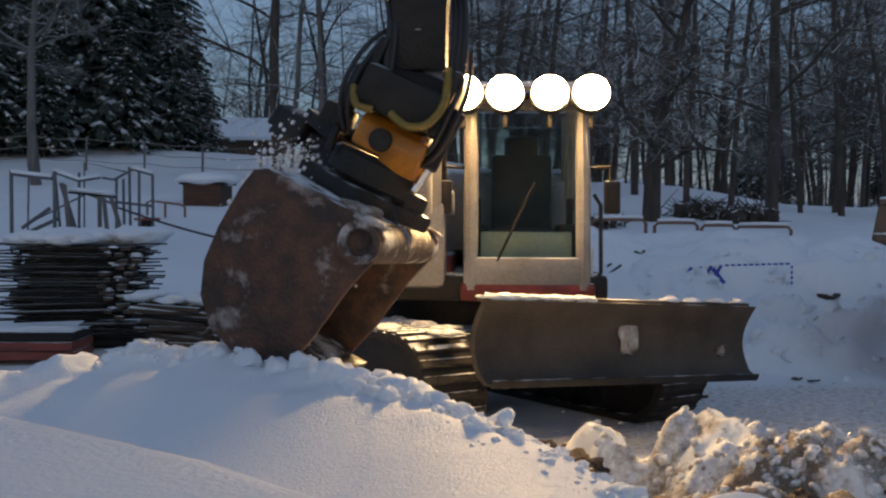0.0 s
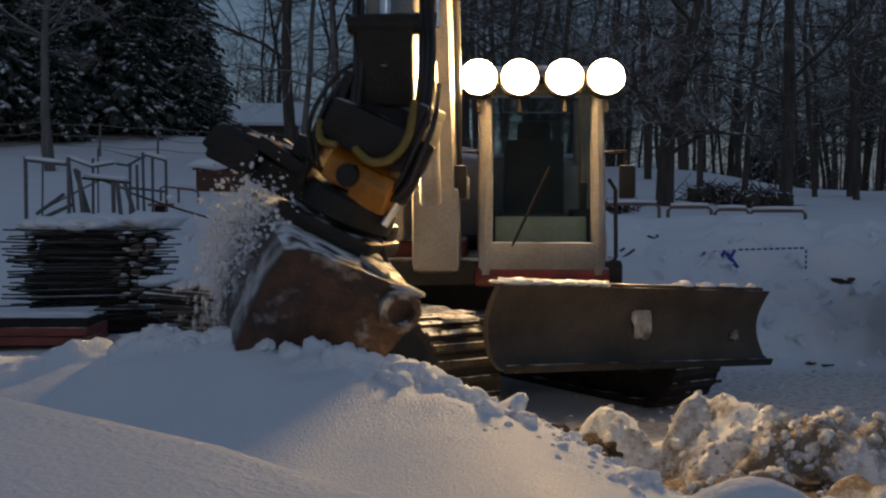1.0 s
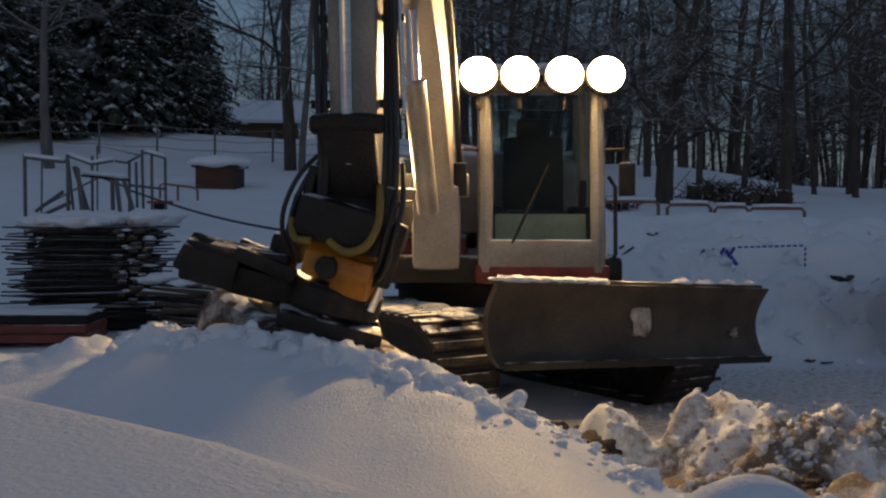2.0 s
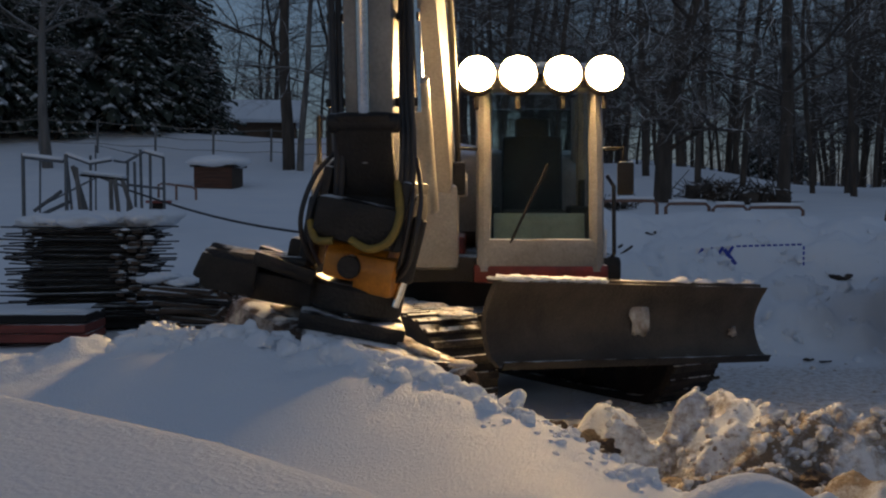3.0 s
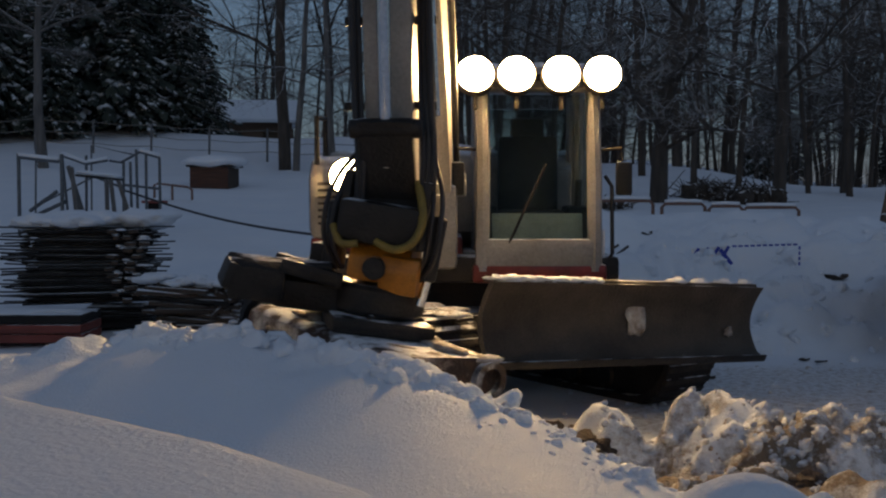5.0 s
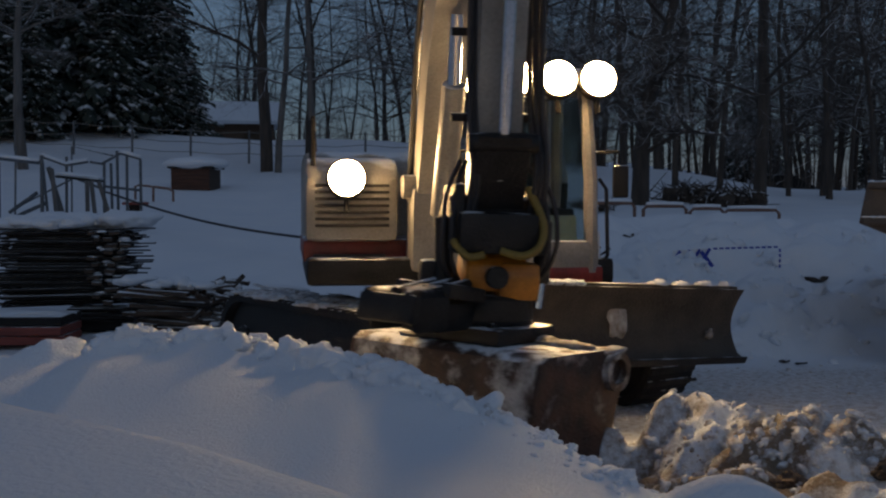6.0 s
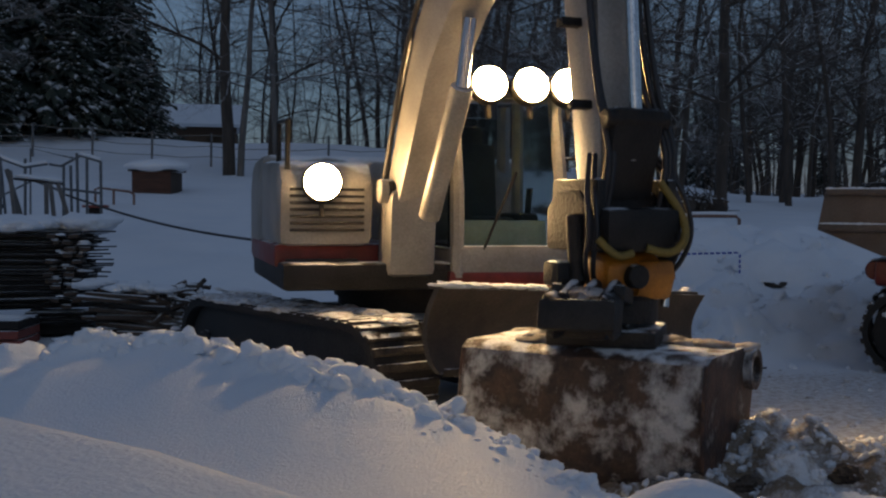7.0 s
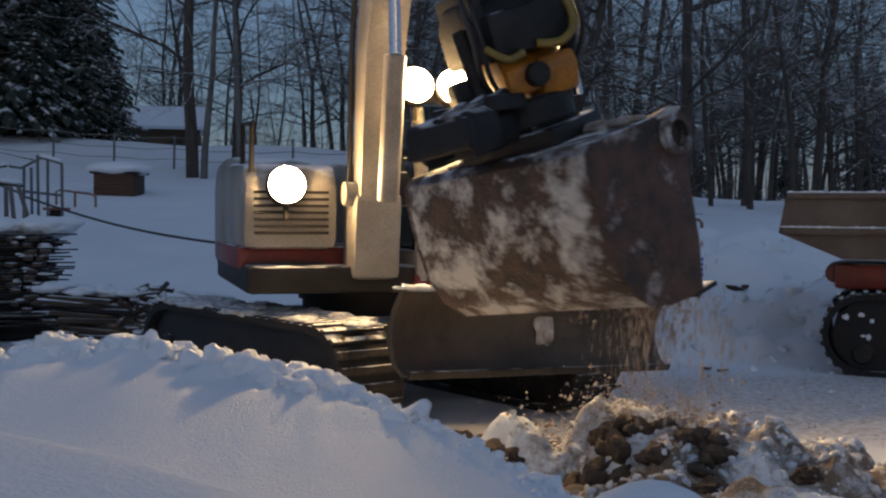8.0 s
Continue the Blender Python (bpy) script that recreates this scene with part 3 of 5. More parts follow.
    part("windshield", Form().box((x1 - x0 - 0.14, 0.008, 1.0), (xm, yf + 0.09, 1.68), (-8, 0, 0), 0.002, 1), GLASS, up, "clear windshield")
    for x in (x0 + 0.02, x1 - 0.02):
        part("side_window", Form().box((0.008, 0.85, 1.05), (x, yf + 0.58, 1.68), bevel=0.002, seg=1), GLASS, up)
    part("rear_window", Form().box((x1 - x0 - 0.16, 0.008, 0.75), (xm, yb - 0.03, 1.8), bevel=0.002, seg=1), GLASS, up)
    part("seat", Form().box((0.48, 0.48, 0.14), (xm, -0.12, 1.32), bevel=0.05).box((0.46, 0.13, 0.62), (xm, 0.14, 1.64), (-8, 0, 0), 0.05).box((0.26, 0.1, 0.18), (xm, 0.19, 2.0), bevel=0.04), INTERIOR, up, "empty dark seat")
    part("console", Form().box((0.7, 0.2, 0.06), (xm, 0.0, 1.1), bevel=0.02).box((0.16, 0.5, 0.4), (xm - 0.33, -0.15, 1.22), bevel=0.04).box((0.16, 0.5, 0.4), (xm + 0.33, -0.15, 1.22), bevel=0.04).tube([(xm - 0.33, -0.36, 1.42), (xm - 0.33, -0.4, 1.6)], 0.025).tube([(xm + 0.33, -0.36, 1.42), (xm + 0.33, -0.4, 1.6)], 0.025), INTERIOR, up)
    part("front_panel", Form().box((0.62, 0.03, 0.26), (xm, yf + 0.17, 1.24), (-10, 0, 0), 0.02), PALE_PANEL, up, "pale green panel inside the windshield")
    part("wiper", Form().tube([(xm - 0.2, yf + 0.0, 1.17), (xm + 0.05, yf + 0.06, 1.7)], 0.01, 6), DARK_STEEL, up)
    for x in (x0 - 0.0, x1 + 0.0):
        s = 1 if x > xm else -1
        part("mirror_arm", Form().tube([(x, yf + 0.1, 1.8), (x + 0.12 * s, yf - 0.05, 1.8), (x + 0.12 * s, yf - 0.05, 1.72)], 0.012, 6), DARK_STEEL, up)
        part("mirror", Form().box((0.11, 0.04, 0.22), (x + 0.13 * s, yf - 0.05, 1.6), bevel=0.02), DARK_STEEL, up)
    part("door_handle_rail", Form().tube([(x1 + 0.03, yf + 0.06, 1.02), (x1 + 0.07, yf + 0.04, 1.1), (x1 + 0.07, yf + 0.08, 1.55), (x1 + 0.03, yf + 0.12, 1.62)], 0.014, 8), HOSE, up)
    part("corner_reflector", Form().box((0.02, 0.1, 0.2), (x1 + 0.015, yf + 0.12, 1.16), bevel=0.006), WHITE_TAPE, up, "white corner marking")
    part("red_reflector", Form().box((0.022, 0.1, 0.1), (x1 + 0.017, yf + 0.12, 1.0), bevel=0.006), RED_PAINT, up, "red corner marking")
    # swing post at the boom's foot
    part("swing_post", Form().rounded_prism([(-0.62, 0.95), (-1.02, 1.0), (-1.08, 1.55), (-0.9, 1.66), (-0.66, 1.5)], -0.36, -0.04, 0.05).cyl((-0.42, -0.95, 1.56), (0.02, -0.95, 1.56), 0.08, 18, 0.01), GREY_PAINT, up, "grey cast boom post")
    for k in range(5):
        a = -0.34 + 0.06 * k
        part("hose", Form().tube(flow([(a, -0.6, 1.1), (a, -0.8, 1.35 + 0.03 * k), (a + 0.03, -0.92, 1.7)]), 0.016, 8), HOSE, up)
    bar = Form().box((x1 - x0, 0.04, 0.05), (xm, yf + 0.16, zt - 0.02), bevel=0.01)
    part("light_bar", bar, DARK_STEEL, up)
    for x, r in ((x0 + 0.0, 0.12), (x0 + 0.275, 0.12), (x1 - 0.275, 0.12), (x1 - 0.0, 0.12)):
        lamp_on(up, x, yf + 0.10, zt - 0.02, r)
    lamp_on(up, -0.78, -0.84, 1.61, 0.12, -8)
    part("mud_flap", Form().box((0.5, 0.03, 0.2), (-0.75, -0.66, 1.0), bevel=0.01), HOSE, up)
    return up


BOOM, STICK = 2.75, 1.75


def build_boom(root):
    """From the foot pin at the origin along -y to the elbow pin at (0, -BOOM, 0); bends upward between."""
    line = [(0.0, 0.0), (-0.9, 0.42), (-1.35, 0.5), (-1.8, 0.42), (-BOOM, 0.0)]
    width = [0.14, 0.17, 0.19, 0.17, 0.11]
    top = [(y, z + w) for (y, z), w in zip(line, width)]
    low = [(y, z - w) for (y, z), w in zip(line, width)]
    boom = part("boom", Form().rounded_prism(top + low[::-1], -0.13, 0.13, 0.02), GREY_PAINT, root, "pale grey bent boom")
    part("boom_pin", Form().cyl((-0.17, 0, 0), (0.17, 0, 0), 0.07, 18, 0.01).cyl((-0.17, -BOOM, 0), (0.17, -BOOM, 0), 0.07, 18, 0.01), DARK_STEEL, boom)
    part("stick_cylinder", Form().cyl((0, -0.95, 0.66), (0, -2.1, 0.58), 0.06, 16), GREY_PAINT, boom)
    part("stick_cylinder_rod", Form().cyl((0, -2.1, 0.58), (0, -2.7, 0.30), 0.032, 14), CHROME, boom, "chrome piston rod")
    part("lift_cylinder", Form().cyl((0, -0.15, -0.32), (0, -1.0, 0.02), 0.07, 16), GREY_PAINT, boom)
    part("lift_cylinder_rod", Form().cyl((0, -1.0, 0.02), (0, -1.32, 0.28), 0.04, 14), CHROME, boom)
    for k in (-1, 1):
        part("hose", Form().tube(flow([(0.15 * k, 0.05, 0.1), (0.155 * k, -0.8, 0.55), (0.16 * k, -1.4, 0.66), (0.155 * k, -2.0, 0.52), (0.14 * k, -2.75, 0.22)]), 0.02, 8), HOSE, boom)
    return boom


def build_stick(root):
    """Hangs from the elbow pin at the origin to the tool pin at (0, 0, -STICK)."""
    out = [(-0.10, 0.42), (0.12, 0.38), (0.16, 0.0), (0.10, -STICK + 0.1), (0.06, -STICK - 0.08), (-0.08, -STICK - 0.08), (-0.12, -STICK + 0.15), (-0.20, -0.2)]
    stick = part("stick", Form().rounded_prism(out, -0.115, 0.115, 0.02), GREY_PAINT, root, "pale grey dipper arm")
    part("bucket_cylinder", Form().cyl((0, -0.30, 0.1), (0, -0.27, -0.75), 0.055, 16, 0.01), GREY_PAINT, stick)
    part("bucket_cylinder_rod", Form().cyl((0, -0.27, -0.75), (0, -0.25, -1.38), 0.03, 14), CHROME, stick, "chrome piston rod")
    part("link", Form().box((0.26, 0.06, 0.42), (0, -0.2, -1.55), (22, 0, 0), 0.02), DARK_STEEL, stick)
    part("tool_pin", Form().cyl((-0.2, 0, -STICK), (0.2, 0, -STICK), 0.05, 16, 0.01), DARK_STEEL, stick)
    part("link_pin", Form().cyl((-0.17, -0.25, -1.4), (0.17, -0.25, -1.4), 0.045, 16, 0.01), DARK_STEEL, stick)
    for k, x in enumerate((0.14, 0.165, 0.19, -0.14, -0.165)):
        part("hose", Form().tube(flow([(x, 0.05, 0.3), (x, -0.02 - 0.03 * k, -0.5), (x + 0.01, -0.10 - 0.02 * k, -1.2), (x + 0.03, -0.22, -1.55), (x, -0.16, -1.85)]), 0.015, 8), HOSE, stick)
    for y, z in ((0.0, -0.9), (-0.05, -1.3)):
        part("hose_clamp", Form().box((0.44, 0.05, 0.04), (0, y, z), bevel=0.004), DARK_STEEL, stick)
    part("pipe", Form().tube([(0.19, 0.0, 0.2), (0.2, -0.02, -0.9), (0.22, -0.05, -1.35)], 0.014, 8), CHROME, stick, "bright hydraulic pipe")
    part("snow_cap", Form().lump((0, -0.17, -STICK + 0.17), (0.06, 0.05, 0.02), 3, 0.6), ICE, stick, "snow stuck above the tool pin")
    return stick


def build_tiltrotator(root):
    """Tool pin at the origin, bucket coupling at (0, 0, -0.56)."""
    t = part("tiltrotator", Form().rounded_prism([(-0.22, -0.06), (-0.26, -0.22), (0.20, -0.22), (0.20, -0.02), (0.1, 0.06), (-0.1, 0.06)], -0.23, 0.23, 0.03), DARK_STEEL, root, "black tiltrotator head with orange housing")
    for x in (-0.19, 0.19):
        part("upper_bracket", Form().box((0.05, 0.4, 0.26), (x, -0.03, -0.02), bevel=0.02), DARK_STEEL, t)
    cradle = Form().rounded_prism([(-0.15, -0.22), (-0.21, -0.28), (-0.20, -0.40), (0.12, -0.42), (0.14, -0.30), (0.12, -0.22)], -0.14, 0.16, 0.03)
    cradle.rounded_prism([(-0.22, -0.26), (-0.24, -0.33), (-0.20, -0.44), (-0.05, -0.44), (-0.05, -0.26)], 0.02, 0.21, 0.02)
    part("rotor_housing", cradle, ORANGE, t, "orange cast rotor housing")
    part("housing_bore", Form().cyl((0.0, -0.255, -0.33), (0.0, -0.18, -0.33), 0.055, 20, 0.006), DARK_STEEL, t)
    for s in (-1, 1):
        part("tilt_cylinder", Form().cyl((0.25 * s, -0.10, -0.05), (0.24 * s, -0.12, -0.36), 0.042, 14, 0.01), DARK_STEEL, t)
        part("tilt_rod", Form().cyl((0.24 * s, -0.12, -0.36), (0.225 * s, -0.13, -0.48), 0.022, 12), CHROME if s > 0 else DARK_STEEL, t)
    part("motor_block", Form().box((0.4, 0.2, 0.2), (0, -0.2, -0.12), bevel=0.04).box((0.16, 0.14, 0.12), (-0.27, -0.05, -0.32), bevel=0.03), DARK_STEEL, t)
    part("hose_sleeve", Form().tube(flow([(0.14, -0.2, 0.1), (0.2, -0.29, -0.06), (0.18, -0.33, -0.17), (0.1, -0.33, -0.22), (0.0, -0.3, -0.20)]), 0.019, 10), HOSE_YELLOW, t, "yellow sleeved hose")
    part("hose_sleeve", Form().tube(flow([(-0.08, -0.31, -0.22), (-0.16, -0.31, -0.23), (-0.22, -0.25, -0.16)]), 0.018, 10), HOSE_YELLOW, t)
    for k, x in enumerate((-0.25, -0.21, 0.22, 0.26)):
        part("hose", Form().tube(flow([(x * 0.7, -0.1, 0.22), (x, -0.2, 0.06), (x * 1.08, -0.25, -0.12), (x * 1.02, -0.2, -0.26), (x * 0.8, -0.14, -0.36)]), 0.012, 8), HOSE, t)
    return t


def build_hitch(root):
    """Quick hitch with its side gripper, below the rotor; the origin is the tool pin, and it turns with the bucket."""
    form = Form().cyl((0, 0, -0.42), (0, 0, -0.56), 0.23, 28, 0.02).box((0.5, 0.5, 0.08), (0, 0, -0.61), bevel=0.02).box((0.56, 0.16, 0.1), (-0.05, 0.12, -0.54), bevel=0.03)
    h = part("quick_hitch", form, DARK_STEEL, root, "black quick hitch plate with a side gripper")
    arm = Form().rounded_prism([(-0.09, -0.09), (-0.11, 0.05), (0.0, 0.10), (0.13, 0.05), (0.12, -0.08)], -0.52, -0.2, 0.03, Matrix.Translation((0, 0.02, -0.50)))
    arm.box((0.3, 0.05, 0.07), (-0.36, -0.12, -0.40), (0, 8, 0), 0.015).box((0.3, 0.05, 0.07), (-0.36, 0.15, -0.40), (0, 8, 0), 0.015)
    part("gripper_arm", arm, DARK_STEEL, h, "dark side gripper")
    for y in (-0.07, 0.02, 0.11):
        part("gripper_cylinder", Form().cyl((-0.26, y, -0.37), (-0.58, y, -0.41), 0.032, 14, 0.006), DARK_STEEL, h)
    for y in (-0.10, 0.14):
        part("gripper_jaw", Form().rounded_prism([(-0.03, -0.10), (-0.04, 0.06), (0.02, 0.10), (0.05, 0.0)], -0.74, -0.48, 0.02, Matrix.Translation((0, y, -0.47))), DARK_STEEL, h)
    part("gripper_tip", Form().box((0.06, 0.32, 0.13), (-0.73, 0.02, -0.46), (0, 15, 0), 0.02), DARK_STEEL, h)
    part("snow_crust", Form().lump((-0.45, 0.02, -0.39), (0.16, 0.1, 0.025), 4, 0.6), ICE, h)
    return h


def build_bucket(root):
    """Coupling at the origin; width along x, rounded back towards -y, mouth below and towards +y."""
    outer = [(0.34, 0.0), (-0.38, 0.0), (-0.45, -0.03), (-0.48, -0.12), (-0.50, -0.30), (-0.49, -0.45), (-0.42, -0.58), (-0.28, -0.68), (-0.10, -0.72), (0.20, -0.74)]
    inner = [(0.34, -0.03), (-0.37, -0.03), (-0.43, -0.05), (-0.45, -0.13), (-0.47, -0.30), (-0.46, -0.44), (-0.40, -0.56), (-0.27, -0.65), (-0.10, -0.69), (0.20, -0.71)]
    outer, inner = [(y * 0.76, z * 1.10) for y, z in outer], [(y * 0.76, z * 1.10) for y, z in inner]
    half = 0.58
    shell = Form().prism(outer + inner[::-1], -half, half)
    b = part("bucket", shell, BUCKET_STEEL, root, "wide rusty ditching bucket caked with snow")
    plate = outer[:] + [(0.22, -0.6), (0.27, -0.32), (0.325, -0.14), (0.32, -0.04)]
    for x in (-half, half):
        part("side_plate", Form().rounded_prism(plate, x - 0.018, x + 0.018, 0.006), SIDE_STEEL, b)
    part("cutting_edge", Form().box((2 * half + 0.04, 0.16, 0.025), (0, 0.18, -0.81), bevel=0.006), DARK_STEEL, b, "worn cutting edge")
    tube = Form()
    n, reach = 24, half + 0.055
    for r in (0.095, 0.062):
        tube.tube([(-reach, 0.235, -0.105), (reach, 0.235, -0.105)], r, n, caps=False)
    for e in (0, n):
        tube.f += [[e + k, e + (k + 1) % n, 2 * n + e + (k + 1) % n, 2 * n + e + k] for k in range(n)]
    part("torsion_tube", tube, BUCKET_STEEL, b, "round torsion tube along the bucket's top lip")
    for x in (-half, half):
        # Dark disc in soil colour stands in for the shade inside the open tube end.
        part("bore_shade", Form().cyl((x - 0.01, 0.235, -0.105), (x + 0.01, 0.235, -0.105), 0.062, 20), DARK_SOIL, b)
        part("rim_snow", Form().lump((x, 0.235, -0.008), (0.06, 0.09, 0.02), x * 7, 0.6), ICE, b)
    part("hitch_ear", Form().rounded_prism([(-0.2, 0.0), (-0.16, 0.1), (0.16, 0.1), (0.25, 0.0)], -0.17, -0.14, 0.005), DARK_STEEL, b)
    part("hitch_ear", Form().rounded_prism([(-0.2, 0.0), (-0.16, 0.1), (0.16, 0.1), (0.25, 0.0)], 0.14, 0.17, 0.005), DARK_STEEL, b)
    caked = Form()
    rnd = random.Random(4)
    for k in range(12):
        x = rnd.uniform(-0.55, 0.55)
        if abs(x) > 0.24:
            caked.lump((x, rnd.uniform(-0.26, 0.2), 0.01), (rnd.uniform(0.05, 0.12), rnd.uniform(0.05, 0.12), rnd.uniform(0.012, 0.03)), k, 0.5)
    part("caked_snow", caked, ICE, b, "grimy snow lying on the bucket")
    return b


excavator = thing("excavator", "grey and red tracked excavator with lit work lights on snow", "excavator", BASE)
build_undercarriage(excavator)
upper = build_upper(excavator)
boom, stick = build_boom(excavator), build_stick(excavator)
tiltrotator, hitch, bucket = build_tiltrotator(excavator), build_hitch(excavator), build_bucket(excavator)


# ---- playground, fence and stored things on the field ----
def tube_frame(name, label, material, lines, r, at, turn=0, category="frame", tilt=0, group=""):
    """A welded tube frame; each line is a bent tube of its own."""
    t = thing(name, label, category, pose(at[0], at[1], at_ground(at[0], at[1]) + (at[2] if len(at) > 2 else 0), tilt, 0, turn), group)
    for pts in lines:
        part("tube", Form().tube(pts, r, 8), material, t)
    return t


def build_fence():
    fence = thing("field_fence", "old post and wire fence along the snowy field", "fence", pose(0, 38, 0))
    last = None
    for k in range(15):
        x = -24 + 2.0 * k
        y = 38.0
        z = at_ground(x, y)
        part("fence_post", Form().tube([(x, 0, z - 0.2), (x + 0.02, 0, z + 1.15)], 0.04, 7), GALV, fence)
        if last:
            for h in (0.35, 0.7, 1.08):
                part("fence_wire", Form().tube([(last[0], 0, last[1] + h), ((last[0] + x) / 2, 0, (last[1] + z) / 2 + h - 0.06), (x, 0, z + h)], 0.016, 4), GALV, fence)
        last = (x, z)


def build_box_shed():
    x, y = -5.75, 28.0
    z = at_ground(x, y)
    shed = thing("storage_box", "low dark wooden storage box under a thick snow cap", "storage box", pose(x, y, z, 0, 0, -6))
    for k in range(6):
        part("board", Form().box((0.98, 0.03, 0.085), (0, -0.5, 0.03 + 0.09 * k), bevel=0.006, seg=1), WOOD_BOX, shed)
    part("box_body", Form().box((0.98, 0.95, 0.56), (0, 0, 0.24), bevel=0.02), WOOD_BROWN, shed)
    part("lid", Form().box((1.14, 1.15, 0.05), (0, 0, 0.55), bevel=0.01), WOOD_OLD, shed)
    cap = Form().lump((0, 0, 0.66), (0.8, 0.76, 0.2), 4, 0.12, 3)
    part("snow_cap", cap, SNOW, shed, "thick rounded snow cap")


def build_far_house():
    x, y = -10.6, 62.0
    z = at_ground(x, y) - 0.95
    h = thing("small_house", "low brown house with a snow-covered gable roof behind trees", "house", pose(x, y, z, 0, 0, 8))
    part("wall", Form().box((4.4, 4.0, 2.4), (0, 0, 1.2), bevel=0.02), WALL_PAINT, h)
    for s in (-1, 1):
        part("roof", Form().box((5.4, 2.9, 0.22), (0, s * 1.25, 2.95), (-26 * s, 0, 0), 0.05), SNOW, h, "snow-covered roof slope")
    part("window", Form().box((0.8, 0.06, 0.7), (-0.9, -2.02, 1.5), bevel=0.01), GLASS, h)
    part("window", Form().box((0.8, 0.06, 0.7), (1.0, -2.02, 1.5), bevel=0.01), GLASS, h)


def build_wood_pile():
    """Old fence sections laid flat on one another: rails and pickets, ragged at the ends, on two low bearers."""
    x, y = -3.82, 12.0
    rnd = random.Random(8)
    pile = thing("board_pile", "tall stack of thin dark weathered boards under snow", "wood pile", pose(x, y, at_ground(x, y), 0, 0, 8))
    part("bearer", Form().box((0.8, 0.9, 0.1), (0.3, 0, 0.05), bevel=0.01, seg=1), WOOD_OLD, pile)
    for k in range(6):
        part("board", Form().box((rnd.uniform(0.5, 0.85), rnd.uniform(0.3, 0.5), 0.022), (0.32 + rnd.gauss(0, 0.05), -0.3 + rnd.gauss(0, 0.05), 0.1 + 0.026 * k), (0, rnd.gauss(0, 1), rnd.gauss(0, 3)), 0.003, 1), WOOD_OLD, pile)
    for k in range(25):
        zz = 0.27 + 0.033 * k
        lean = 0.05 * math.sin(k * 0.7)
        for j in range(4):
            w = rnd.uniform(1.18, 1.34)
            part("board", Form().box((w, rnd.uniform(0.12, 0.2), 0.020), (lean + rnd.gauss(0, 0.03), -0.42 + 0.26 * j + rnd.gauss(0, 0.03), zz + rnd.uniform(0, 0.008)), (rnd.gauss(0, 1), rnd.gauss(0, 0.7), rnd.gauss(0, 1.5)), 0.003, 1), WOOD_OLD, pile)
        # pickets that stick out of the sections
        for side in (-1, -1, 1):
            if rnd.random() < 0.75:
                w = rnd.uniform(0.25, 0.42)
                part("picket", Form().box((w, 0.035, 0.016), (side * (0.66 + w * rnd.uniform(-0.1, 0.28)), rnd.uniform(-0.52, -0.2), zz + 0.012), (0, rnd.gauss(0, 2), rnd.gauss(0, 4)), 0.003, 1), WOOD_OLD, pile)
        if k % 2:
            for xx in (rnd.uniform(0.25, 0.6), rnd.uniform(0.3, 0.62)):
                part("rail_end", Form().box((rnd.uniform(0.06, 0.12), 0.3, 0.04), (xx, -0.47, zz), (0, rnd.gauss(0, 4), rnd.gauss(0, 6)), 0.006, 1), WOOD_BROWN, pile)
    cap = Form()
    for k in range(12):
        cap.lump((-0.6 + 0.115 * k, rnd.uniform(-0.25, 0.25), 1.11 + 0.004 * k), (0.25, 0.42, rnd.uniform(0.07, 0.13)), k, 0.3, 3)
    part("snow_cap", cap, SNOW, pile, "rounded snow cap")
    crust = Form()
    for k in range(26):
        crust.lump((rnd.uniform(0.3, 0.7), -0.53, rnd.uniform(0.35, 1.05)), (rnd.uniform(0.03, 0.08), 0.05, 0.012), k + 60, 0.5)
    part("ledge_snow", crust, SNOW, pile, "snow lying on the board ends")


